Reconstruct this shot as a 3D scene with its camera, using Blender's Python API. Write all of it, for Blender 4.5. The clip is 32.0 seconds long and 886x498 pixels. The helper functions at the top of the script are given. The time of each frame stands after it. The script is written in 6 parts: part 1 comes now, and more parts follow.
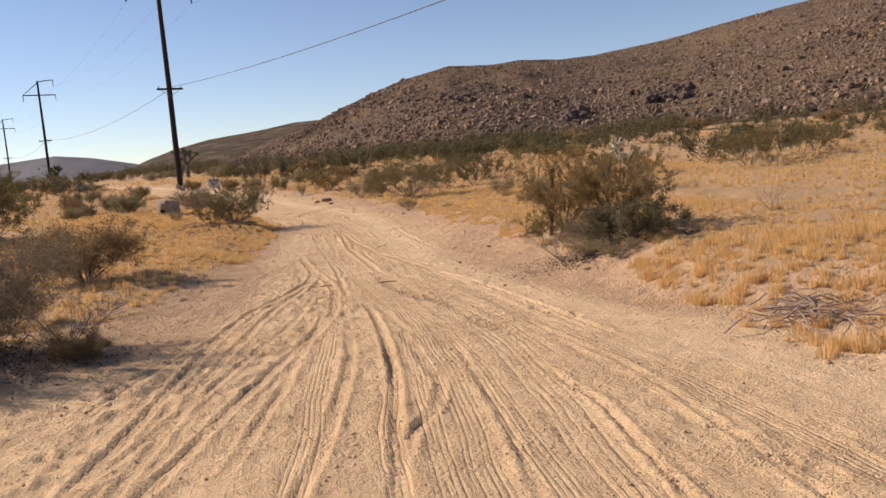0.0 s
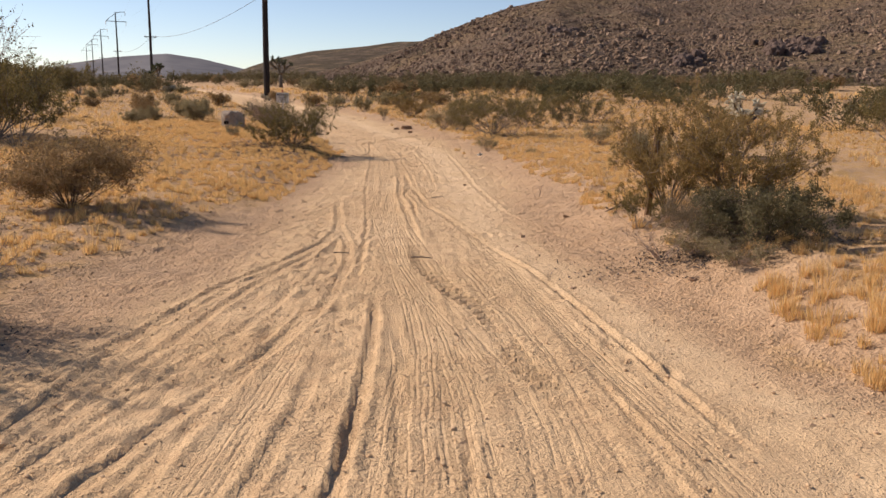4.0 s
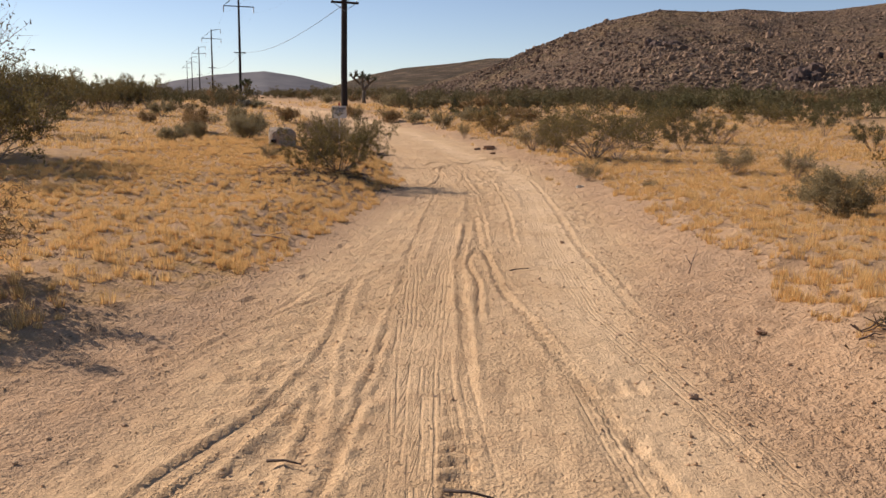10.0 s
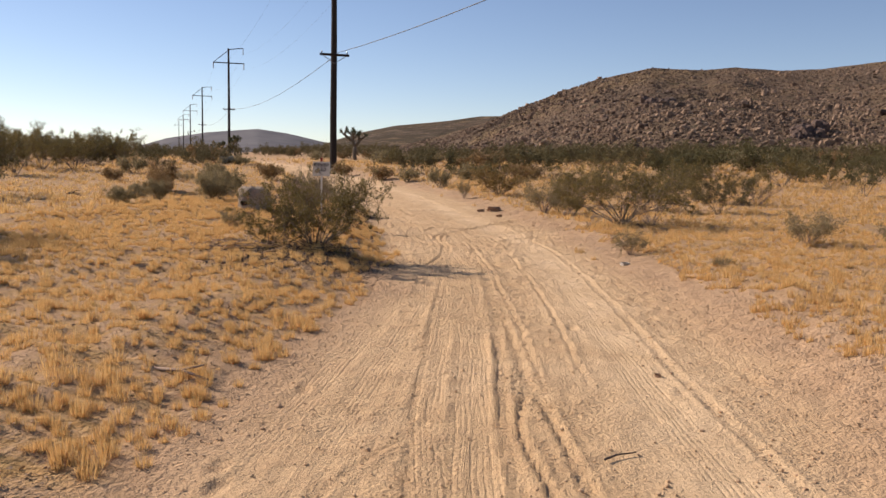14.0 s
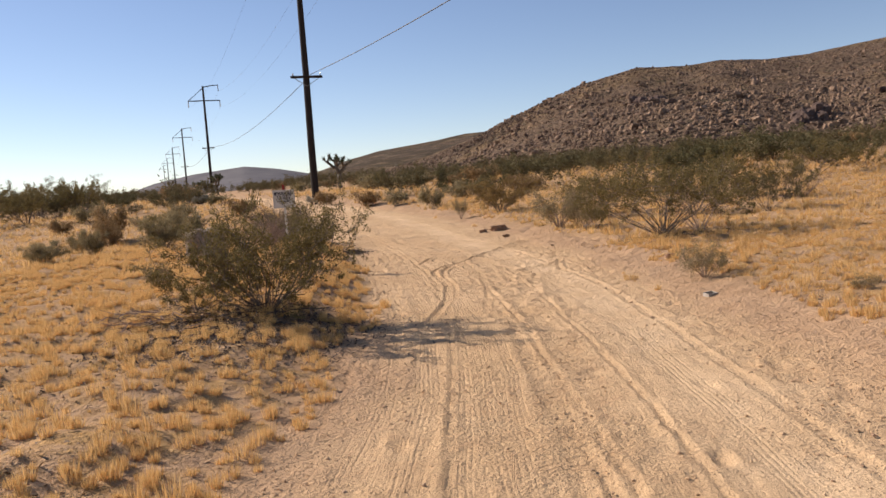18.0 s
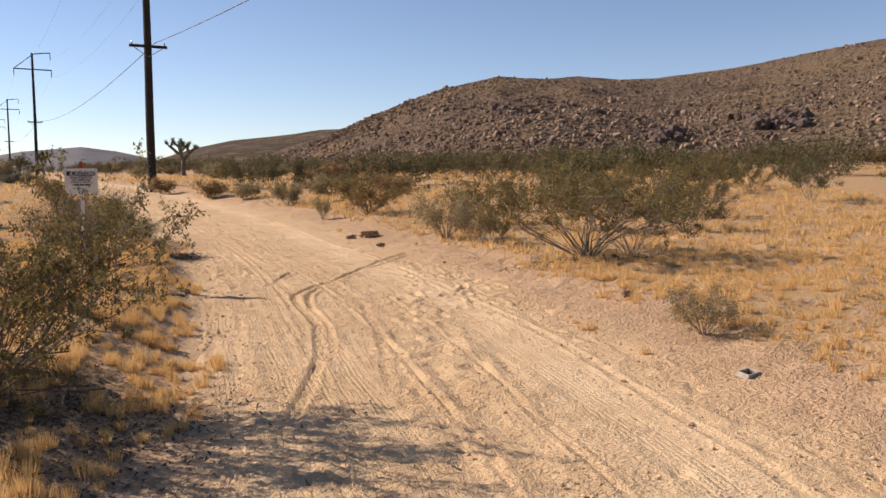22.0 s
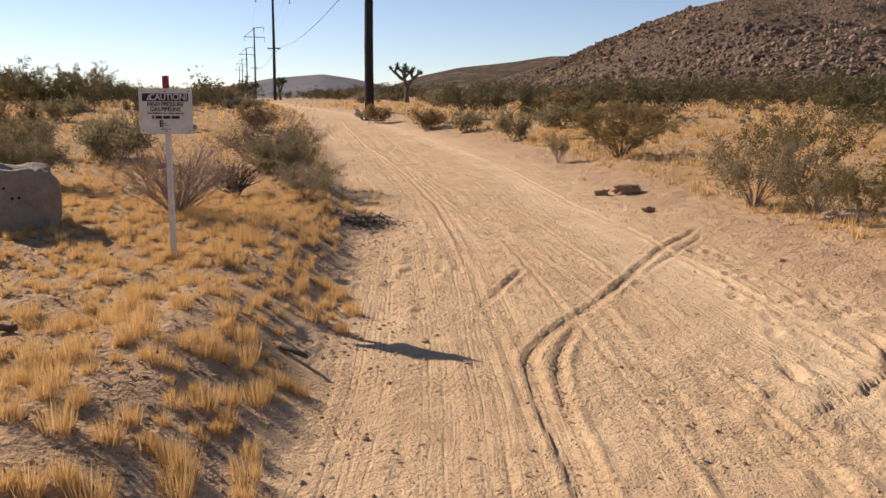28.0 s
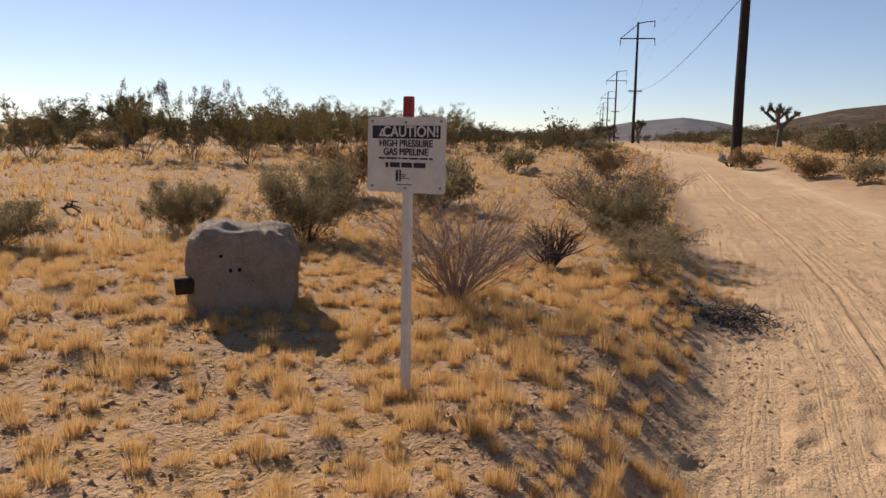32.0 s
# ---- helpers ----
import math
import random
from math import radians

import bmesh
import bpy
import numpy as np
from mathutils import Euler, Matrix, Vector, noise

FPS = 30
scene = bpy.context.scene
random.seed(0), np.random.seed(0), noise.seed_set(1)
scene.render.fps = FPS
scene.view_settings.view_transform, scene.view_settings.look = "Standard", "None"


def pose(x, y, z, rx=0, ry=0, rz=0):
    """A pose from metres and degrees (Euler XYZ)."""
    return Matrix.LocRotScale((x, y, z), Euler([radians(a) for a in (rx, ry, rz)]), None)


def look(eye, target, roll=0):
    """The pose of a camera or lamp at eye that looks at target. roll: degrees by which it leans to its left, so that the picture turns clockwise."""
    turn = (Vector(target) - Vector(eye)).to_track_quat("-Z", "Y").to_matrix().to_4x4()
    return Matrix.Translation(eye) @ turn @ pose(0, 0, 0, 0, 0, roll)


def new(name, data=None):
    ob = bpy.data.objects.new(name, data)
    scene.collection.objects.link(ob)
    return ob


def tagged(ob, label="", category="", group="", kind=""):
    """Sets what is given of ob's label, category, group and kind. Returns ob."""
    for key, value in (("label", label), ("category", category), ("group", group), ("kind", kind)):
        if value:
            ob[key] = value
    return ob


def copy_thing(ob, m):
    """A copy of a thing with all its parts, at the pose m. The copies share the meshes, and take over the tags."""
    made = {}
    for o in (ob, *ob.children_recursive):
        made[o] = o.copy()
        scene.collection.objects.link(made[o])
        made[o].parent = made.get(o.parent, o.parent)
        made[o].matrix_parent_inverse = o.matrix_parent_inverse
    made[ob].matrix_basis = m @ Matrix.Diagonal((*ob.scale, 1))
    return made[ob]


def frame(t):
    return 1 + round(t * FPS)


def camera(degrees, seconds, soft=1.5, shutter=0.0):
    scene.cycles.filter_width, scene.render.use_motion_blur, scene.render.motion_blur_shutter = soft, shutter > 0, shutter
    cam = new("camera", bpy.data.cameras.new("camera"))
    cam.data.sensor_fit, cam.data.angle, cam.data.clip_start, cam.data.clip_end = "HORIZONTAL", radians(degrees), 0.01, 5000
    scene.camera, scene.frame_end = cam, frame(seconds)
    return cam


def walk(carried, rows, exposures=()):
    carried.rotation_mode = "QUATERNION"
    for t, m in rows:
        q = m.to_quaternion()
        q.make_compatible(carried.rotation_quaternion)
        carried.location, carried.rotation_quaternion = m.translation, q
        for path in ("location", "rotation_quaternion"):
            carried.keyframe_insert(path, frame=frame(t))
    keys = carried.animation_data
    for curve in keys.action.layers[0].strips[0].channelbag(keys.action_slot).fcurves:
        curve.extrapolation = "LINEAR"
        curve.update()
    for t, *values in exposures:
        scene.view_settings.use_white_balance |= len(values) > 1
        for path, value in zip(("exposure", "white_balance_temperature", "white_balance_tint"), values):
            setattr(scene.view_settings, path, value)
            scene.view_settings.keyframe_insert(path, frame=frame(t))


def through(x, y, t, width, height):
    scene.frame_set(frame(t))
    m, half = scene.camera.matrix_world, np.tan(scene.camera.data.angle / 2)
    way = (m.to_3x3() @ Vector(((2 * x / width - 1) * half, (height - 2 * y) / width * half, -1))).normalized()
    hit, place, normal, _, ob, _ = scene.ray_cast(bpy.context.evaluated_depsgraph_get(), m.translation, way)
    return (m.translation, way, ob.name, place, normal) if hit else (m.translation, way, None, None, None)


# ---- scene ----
cam = camera(57.3, 32.0)
PATH = [
    (0, (-0.799, 1.364, 1.79), (-0.597, 3.342, 1.568), -4.8),
    (0.5, (-0.693, 1.867, 1.775), (-0.42, 3.815, 1.414), -2.2),
    (1, (-0.647, 2.172, 1.801), (-0.555, 4.139, 1.45), 0.9),
    (1.5, (-0.657, 2.593, 1.818), (-0.752, 4.565, 1.493), 1.5),
    (2, (-0.63, 2.914, 1.815), (-0.766, 4.874, 1.439), 2.4),
    (2.5, (-0.487, 3.307, 1.835), (-0.556, 5.254, 1.384), 2.3),
    (4.5, (0.024, 4.891, 1.87), (0.007, 6.857, 1.501), 0.8),
    (5, (0.112, 5.395, 1.847), (0.113, 7.353, 1.441), 3.3),
    (5.5, (0.096, 5.837, 1.868), (-0.12, 7.78, 1.444), 1.1),
    (6, (0.043, 6.241, 1.855), (-0.175, 8.203, 1.534), 0.5),
    (6.5, (0.085, 6.706, 1.842), (-0.137, 8.682, 1.621), 1.6),
    (7, (0.073, 7.172, 1.826), (-0.089, 9.149, 1.576), 0.8),
    (7.5, (0.185, 7.636, 1.826), (0.065, 9.607, 1.513), -0.4),
    (8, (0.236, 8.083, 1.822), (0.044, 10.044, 1.481), -0.3),
    (8.5, (0.186, 8.543, 1.816), (0.083, 10.499, 1.411), 1.4),
    (9, (0.136, 9.025, 1.771), (-0.001, 10.968, 1.316), 2.8),
    (9.5, (-0.004, 9.525, 1.789), (-0.24, 11.475, 1.408), 1.7),
    (10, (-0.148, 9.981, 1.769), (-0.38, 11.938, 1.424), 1.0),
    (10.5, (-0.275, 10.488, 1.779), (-0.512, 12.441, 1.422), 0.9),
    (11, (-0.423, 10.966, 1.778), (-0.541, 12.931, 1.427), 0.3),
    (11.5, (-0.448, 11.417, 1.77), (-0.444, 13.395, 1.472), -0.7),
    (12, (-0.54, 11.904, 1.769), (-0.525, 13.896, 1.597), -0.9),
    (12.5, (-0.621, 12.42, 1.749), (-0.664, 14.415, 1.603), -0.6),
    (13, (-0.698, 12.936, 1.75), (-0.909, 14.917, 1.574), 0.5),
    (13.5, (-0.818, 13.45, 1.752), (-1.035, 15.428, 1.549), 1.4),
    (15.5, (-1.167, 15.712, 1.615), (-1.333, 17.694, 1.409), -1.8),
    (16, (-1.29, 16.162, 1.649), (-1.422, 18.152, 1.497), -2.0),
    (16.5, (-1.328, 16.672, 1.624), (-1.415, 18.667, 1.511), -0.4),
    (17, (-1.375, 17.205, 1.612), (-1.458, 19.2, 1.492), -1.7),
    (17.5, (-1.415, 17.688, 1.627), (-1.518, 19.677, 1.455), -3.3),
    (18, (-1.459, 18.247, 1.624), (-1.663, 20.23, 1.466), -4.1),
    (18.5, (-1.577, 18.73, 1.664), (-1.777, 20.712, 1.485), -3.9),
    (19, (-1.634, 19.201, 1.647), (-1.779, 21.188, 1.469), -0.6),
    (19.5, (-1.753, 19.758, 1.622), (-1.876, 21.749, 1.483), 1.8),
    (20, (-1.845, 20.195, 1.623), (-1.966, 22.188, 1.511), 1.9),
    (20.5, (-1.936, 20.773, 1.617), (-2.144, 22.76, 1.512), 0.7),
    (21, (-2.039, 21.313, 1.627), (-2.195, 23.299, 1.453), -1.5),
    (21.5, (-2.038, 21.888, 1.598), (-1.996, 23.875, 1.37), -1.8),
    (22, (-2.102, 22.388, 1.566), (-1.939, 24.374, 1.395), -0.3),
    (22.5, (-2.183, 22.96, 1.532), (-2.028, 24.944, 1.342), -0.9),
    (23, (-2.175, 23.498, 1.542), (-2.112, 25.487, 1.347), -3.4),
    (23.5, (-2.219, 24.056, 1.568), (-2.074, 26.039, 1.36), -4.2),
    (24, (-2.228, 24.567, 1.536), (-2.015, 26.539, 1.278), -2.4),
    (24.5, (-2.324, 25.094, 1.521), (-2.164, 27.073, 1.279), -1.7),
    (26.5, (-2.525, 26.9, 1.551), (-2.474, 28.881, 1.279), -1.2),
    (27, (-2.596, 27.316, 1.581), (-2.684, 29.301, 1.359), -0.4),
    (27.5, (-2.756, 27.788, 1.604), (-2.955, 29.766, 1.386), -0.3),
    (28, (-2.819, 28.23, 1.611), (-3.188, 30.166, 1.268), 0.5),
    (28.5, (-3.034, 28.693, 1.618), (-3.609, 30.562, 1.195), 1.8),
    (29, (-3.163, 29.07, 1.614), (-4.079, 30.825, 1.325), 0.5),
    (29.5, (-3.224, 29.441, 1.649), (-4.288, 31.112, 1.373), 0.8),
    (30, (-3.368, 29.842, 1.64), (-4.463, 31.493, 1.366), 1.7),
    (30.5, (-3.48, 30.198, 1.625), (-4.591, 31.838, 1.355), 2.0),
    (31, (-3.543, 30.528, 1.636), (-4.74, 32.108, 1.371), 1.6),
    (31.5, (-3.71, 30.889, 1.63), (-4.929, 32.456, 1.387), 1.0),
    (32, (-3.83, 31.225, 1.612), (-4.979, 32.843, 1.36), 1.1),
]
walk(cam, [(t, look(eye, target, roll)) for t, eye, target, roll in PATH],
     [(0, 0.4, 6500, 19), (2.5, 0.37, 6500, 19), (5, 0.36, 6500, 19), (7, 0.29, 6500, 19), (8, 0.34, 6500, 19), (9, 0.43, 6500, 19), (10, 0.27, 6500, 19), (11, 0.28, 6500, 19), (12, 0.3, 6500, 19), (13.5, 0.32, 6500, 19), (16, 0.39, 6500, 19), (19, 0.38, 6500, 19), (21, 0.4, 6500, 19), (22.5, 0.53, 6500, 19), (24.5, 0.52, 6500, 19), (27, 0.45, 6500, 19), (28, 0.39, 6500, 19), (29.5, 0.2, 6500, 19), (31, 0.14, 6500, 19), (32, 0.17, 6500, 19)])

# ---- world and sun ----
SUN_AZ, SUN_EL = -66.0, 32.0
world = bpy.data.worlds.new("desert_sky")
scene.world = world
world.use_nodes = True
wn = world.node_tree
sky = wn.nodes.new("ShaderNodeTexSky")
sky.sky_type = "NISHITA"
sky.sun_disc = False
sky.sun_elevation, sky.sun_rotation = radians(SUN_EL), radians(SUN_AZ)
sky.altitude, sky.air_density, sky.dust_density, sky.ozone_density = 900, 0.88, 0.12, 1.2
wn.nodes["Background"].inputs["Strength"].default_value = 0.086
wn.links.new(sky.outputs[0], wn.nodes["Background"].inputs["Color"])
sun_data = bpy.data.lights.new("sun", "SUN")
sun_data.energy, sun_data.angle, sun_data.color = 5.0, radians(0.55), (1.0, 0.905, 0.745)
sun = new("sun", sun_data)
SUN_DIR = Vector((math.sin(radians(SUN_AZ)) * math.cos(radians(SUN_EL)), math.cos(radians(SUN_AZ)) * math.cos(radians(SUN_EL)), math.sin(radians(SUN_EL))))
sun.matrix_world = look(SUN_DIR * 60, (0, 0, 0))


# ---- materials ----
class Nodes:
    """A short way to write a node material."""

    def __init__(self, name):
        self.m = bpy.data.materials.new(name)
        self.m.use_nodes = True
        self.t = self.m.node_tree
        self.b = self.t.nodes["Principled BSDF"]
        self.out = self.t.nodes["Material Output"]

    def n(self, kind, **ins):
        node = self.t.nodes.new("ShaderNode" + kind)
        for k, v in ins.items():
            key = k.replace("_", " ")
            if isinstance(v, bpy.types.NodeSocket):
                self.t.links.new(v, node.inputs[key])
            else:
                node.inputs[key].default_value = v
        return node

    def pos(self):
        return self.n("NewGeometry").outputs["Position"]

    def noise(self, scale, detail=4.0, rough=0.55, where=None):
        return self.n("TexNoise", Vector=where or self.pos(), Scale=scale, Detail=detail, Roughness=rough).outputs["Fac"]

    def attr(self, name):
        node = self.t.nodes.new("ShaderNodeAttribute")
        node.attribute_name = name
        return node.outputs["Fac"]

    def ramp(self, fac, a, b, lo=0.0, hi=1.0):
        node = self.t.nodes.new("ShaderNodeMapRange")
        node.inputs["From Min"].default_value, node.inputs["From Max"].default_value = a, b
        node.inputs["To Min"].default_value, node.inputs["To Max"].default_value = lo, hi
        self.t.links.new(fac, node.inputs["Value"])
        return node.outputs["Result"]

    def mix(self, fac, a, b, kind="MIX"):
        node = self.t.nodes.new("ShaderNodeMixRGB")
        node.blend_type = kind
        for key, v in (("Fac", fac), ("Color1", a), ("Color2", b)):
            if isinstance(v, bpy.types.NodeSocket):
                self.t.links.new(v, node.inputs[key])
            elif key == "Fac":
                node.inputs[key].default_value = v
            else:
                node.inputs[key].default_value = (*v, 1)
        return node.outputs["Color"]

    def math(self, op, a, b=0.0):
        node = self.t.nodes.new("ShaderNodeMath")
        node.operation = op
        for k, v in ((0, a), (1, b)):
            if isinstance(v, bpy.types.NodeSocket):
                self.t.links.new(v, node.inputs[k])
            else:
                node.inputs[k].default_value = v
        return node.outputs[0]

    def island(self):
        return self.n("NewGeometry").outputs["Random Per Island"]

    def set(self, color=None, rough=0.8, bump=None, dist=0.01, strength=1.0, spec=0.2, metal=0.0):
        if isinstance(color, bpy.types.NodeSocket):
            self.t.links.new(color, self.b.inputs["Base Color"])
        elif color:
            self.b.inputs["Base Color"].default_value = (*color, 1)
        self.b.inputs["Roughness"].default_value = rough
        self.b.inputs["Specular IOR Level"].default_value = spec
        self.b.inputs["Metallic"].default_value = metal
        if bump is not None:
            node = self.n("Bump", Height=bump, Distance=dist, Strength=strength)
            self.t.links.new(node.outputs["Normal"], self.b.inputs["Normal"])
        return self.m


def leaf_material(name, a, b, through=0.35, c=None):
    """Thin leaves or blades: each piece a little different, some light comes through."""
    k = Nodes(name)
    col = k.mix(k.island(), a, b)
    if c:
        col = k.mix(k.ramp(k.noise(1.3, 2), 0.45, 0.65), col, c)
    k.set(col, rough=0.75, spec=0.15)
    tr = k.n("BsdfTranslucent", Color=col)
    mix = k.n("MixShader", Fac=through)
    k.t.links.new(k.b.outputs[0], mix.inputs[1])
    k.t.links.new(tr.outputs[0], mix.inputs[2])
    k.t.links.new(mix.outputs[0], k.out.inputs["Surface"])
    return k.m


def ground_material():
    k = Nodes("desert_ground")
    sand, tread, tu, packed, gold = (k.attr(n) for n in ("sand", "tread", "tread_u", "packed", "gold"))
    big, mid, fine, grit = k.noise(0.45, 3), k.noise(3.5, 5, 0.6), k.noise(28, 4, 0.65), k.noise(150, 2, 0.7)
    road = k.mix(k.ramp(big, 0.35, 0.65), (0.64, 0.43, 0.235), (0.72, 0.50, 0.29))
    road = k.mix(k.ramp(mid, 0.42, 0.7, 0, 0.55), road, (0.47, 0.295, 0.158))
    soil = k.mix(k.ramp(mid, 0.35, 0.65), (0.46, 0.29, 0.165), (0.585, 0.385, 0.23))
    soil = k.mix(k.ramp(k.noise(1.4, 4), 0.5, 0.66, 0, 0.75), soil, (0.43, 0.285, 0.175))
    straw = k.mix(k.ramp(k.noise(9, 5, 0.7), 0.35, 0.65), (0.47, 0.27, 0.09), (0.60, 0.375, 0.15))
    straw = k.mix(k.ramp(k.noise(0.8, 4), 0.52, 0.7, 0, 0.6), straw, (0.42, 0.275, 0.155))
    road = k.mix(k.math("MULTIPLY", packed, k.ramp(k.noise(1.1, 4), 0.3, 0.6)), road, (0.77, 0.55, 0.33))
    col = k.mix(sand, soil, road)
    col = k.mix(k.math("MULTIPLY", gold, k.ramp(k.noise(3.2, 6, 0.7), 0.41, 0.6)), col, straw)
    vor = k.n("TexVoronoi", Vector=k.pos(), Scale=42.0)
    pebble = k.ramp(vor.outputs["Distance"], 0.10, 0.34, 1, 0)
    sparse = k.ramp(k.noise(6, 3), 0.44, 0.6)
    pebbles = k.math("MULTIPLY", pebble, sparse)
    col = k.mix(k.math("MULTIPLY", pebbles, k.math("MULTIPLY", k.ramp(vor.outputs["Color"], 0.5, 0.7), 0.85)), col, (0.30, 0.225, 0.17))
    col = k.mix(k.ramp(grit, 0.3, 0.7, 0, 0.38), col, (0.34, 0.23, 0.145))
    col = k.mix(k.ramp(k.noise(60, 3, 0.8), 0.48, 0.68, 0, 0.6), col, (0.31, 0.195, 0.108))
    split = k.n("SeparateXYZ", Vector=k.pos())
    lane = k.n("CombineXYZ", X=k.math("MULTIPLY", tu, 26.0), Y=k.math("MULTIPLY", split.outputs["Y"], 0.55)).outputs[0]
    worn = k.ramp(k.noise(1.0, 4, 0.65, lane), 0.40, 0.60, 0.05, 1.0)
    rib = k.ramp(k.math("SINE", k.math("ADD", k.math("MULTIPLY", tu, 190.0), k.math("MULTIPLY", k.noise(1.1, 3), 3.0))), -0.75, 0.35, -1.0, 0.0)
    groove = k.math("MULTIPLY", rib, k.math("MULTIPLY", tread, worn))
    teeth = k.math("SINE", k.math("ADD", k.math("MULTIPLY", split.outputs["Y"], 88.0), k.math("MULTIPLY", k.noise(5, 2), 9.0)))
    cross = k.math("MULTIPLY", teeth, k.math("MULTIPLY", k.attr("rut"), k.ramp(k.noise(2.1, 3), 0.45, 0.6)))
    h = k.math("ADD", k.math("MULTIPLY", groove, 0.19), k.math("MULTIPLY", cross, 0.11))
    churn = k.ramp(k.noise(0.8, 4, 0.6), 0.42, 0.6)
    churn = k.math("MAXIMUM", churn, k.ramp(sand, 0.2, 0.9, 1, 0))
    clump = k.n("TexVoronoi", Vector=k.pos(), Scale=17.0).outputs["Distance"]
    clump = k.math("MULTIPLY", k.ramp(clump, 0.05, 0.5, 1, 0), k.ramp(k.noise(5, 3, 0.7), 0.42, 0.62))
    lumps = k.math("MULTIPLY", k.math("ADD", k.math("MULTIPLY", k.noise(14, 4, 0.65), 0.75), k.math("MULTIPLY", clump, 0.45)), k.math("MULTIPLY", k.ramp(churn, 0, 1, 0.08, 0.6), k.ramp(sand, 0, 1, 1.6, 1.0)))
    run = k.n("CombineXYZ", X=k.math("MULTIPLY", k.attr("along"), 34.0), Y=k.math("MULTIPLY", split.outputs["Y"], 0.9)).outputs[0]
    streak = k.math("MULTIPLY", k.math("MULTIPLY", k.noise(1.0, 5, 0.7, run), sand), k.ramp(churn, 0, 1, 0.3, 0.12))
    loose = k.math("ADD", k.math("MULTIPLY", fine, k.ramp(churn, 0, 1, 0.22, 0.7)), k.math("ADD", lumps, streak))
    h = k.math("ADD", h, k.math("MULTIPLY", loose, k.ramp(packed, 0, 1, 1, 0.45)))
    h = k.math("ADD", h, k.math("MULTIPLY", grit, 0.19))
    h = k.math("ADD", h, k.math("MULTIPLY", mid, 1.0))
    h = k.math("ADD", h, k.math("MULTIPLY", pebbles, k.ramp(sand, 0, 1, 0.8, 0.35)))
    return k.set(col, rough=0.95, bump=h, dist=0.031, strength=1.0, spec=0.08)


def hill_material(name="stony_hillside", cover=0.0):
    """cover: how much dark scrub grows between the stones."""
    k = Nodes(name)
    far, mid, fine = k.noise(0.02, 4), k.noise(0.16, 5, 0.65), k.noise(0.9, 5, 0.7)
    col = k.mix(k.ramp(far, 0.35, 0.65), (0.165, 0.113, 0.079), (0.23, 0.16, 0.11))
    col = k.mix(k.ramp(k.noise(0.05, 5, 0.6), 0.5, 0.64, 0, 0.5), col, (0.235, 0.17, 0.115))
    col = k.mix(k.ramp(mid, 0.5, 0.7, 0, 0.7), col, (0.26, 0.17, 0.095))
    col = k.mix(k.ramp(k.noise(0.028, 4, 0.65), 0.52, 0.6, 0, 0.65), col, (0.265, 0.18, 0.1))
    col = k.mix(k.ramp(k.noise(0.035, 5, 0.7), 0.56, 0.64, 0, 0.7), col, (0.09, 0.068, 0.05))
    col = k.mix(k.ramp(fine, 0.52, 0.64, 0, 0.85), col, (0.055, 0.04, 0.03))
    spots = k.n("TexVoronoi", Vector=k.pos(), Scale=0.34)
    shrub = k.math("MULTIPLY", k.ramp(spots.outputs["Distance"], 0.12, 0.3, 1, 0), k.ramp(spots.outputs["Color"], 0.35, 0.45))
    col = k.mix(k.math("MULTIPLY", shrub, 0.75), col, (0.085, 0.075, 0.045))
    if cover:
        col = k.mix(k.ramp(k.noise(0.11, 5, 0.7), 0.5 - 0.12 * cover, 0.56, 0, 0.8 * cover), col, (0.075, 0.062, 0.042))
    h = k.math("ADD", k.math("MULTIPLY", fine, 1.0), k.math("MULTIPLY", mid, 1.0))
    return k.set(col, rough=0.95, bump=h, dist=1.8, strength=1.0, spec=0.05)


def rock_material(name, a, b, dark, scale=1.0, dist=0.03):
    k = Nodes(name)
    col = k.mix(k.island(), a, b)
    col = k.mix(k.ramp(k.noise(3.5 * scale, 5, 0.65), 0.42, 0.7, 0, 0.7), col, dark)
    col = k.mix(k.ramp(k.noise(26 * scale, 3, 0.7), 0.5, 0.7, 0, 0.5), col, tuple(c * 1.3 for c in b))
    h = k.math("ADD", k.noise(7 * scale, 6, 0.65), k.math("MULTIPLY", k.noise(45 * scale, 3), 0.3))
    return k.set(col, rough=0.9, bump=h, dist=dist, spec=0.15)


def plain_material(name, a, b, rough=0.7, scale=12.0, spec=0.3, metal=0.0, dist=0.003):
    k = Nodes(name)
    col = k.mix(k.ramp(k.noise(scale, 5, 0.6), 0.35, 0.7), a, b)
    return k.set(col, rough=rough, bump=k.noise(scale * 5, 3), dist=dist, spec=spec, metal=metal)


def wood_material(name, a, b, dist=0.006):
    k = Nodes(name)
    where = k.n("Mapping", Vector=k.pos(), Scale=(18, 18, 1.2)).outputs[0]
    grain = k.noise(1.0, 6, 0.65, where)
    col = k.mix(k.ramp(grain, 0.35, 0.68), a, b)
    return k.set(col, rough=0.85, bump=grain, dist=dist, spec=0.2)


def hill_rock_material():
    k = Nodes("hill_boulder")
    col = k.mix(k.island(), (0.10, 0.062, 0.042), (0.40, 0.27, 0.18))
    col = k.mix(k.ramp(k.noise(0.055, 4, 0.6), 0.5, 0.62, 0, 0.55), col, (0.085, 0.06, 0.048))
    col = k.mix(k.ramp(k.noise(0.09, 4, 0.6), 0.55, 0.68, 0, 0.5), col, (0.32, 0.22, 0.145))
    col = k.mix(k.ramp(k.noise(1.3, 5, 0.65), 0.45, 0.7, 0, 0.6), col, (0.05, 0.036, 0.028))
    return k.set(col, rough=0.92, bump=k.noise(2.4, 6, 0.65), dist=0.12, spec=0.1)


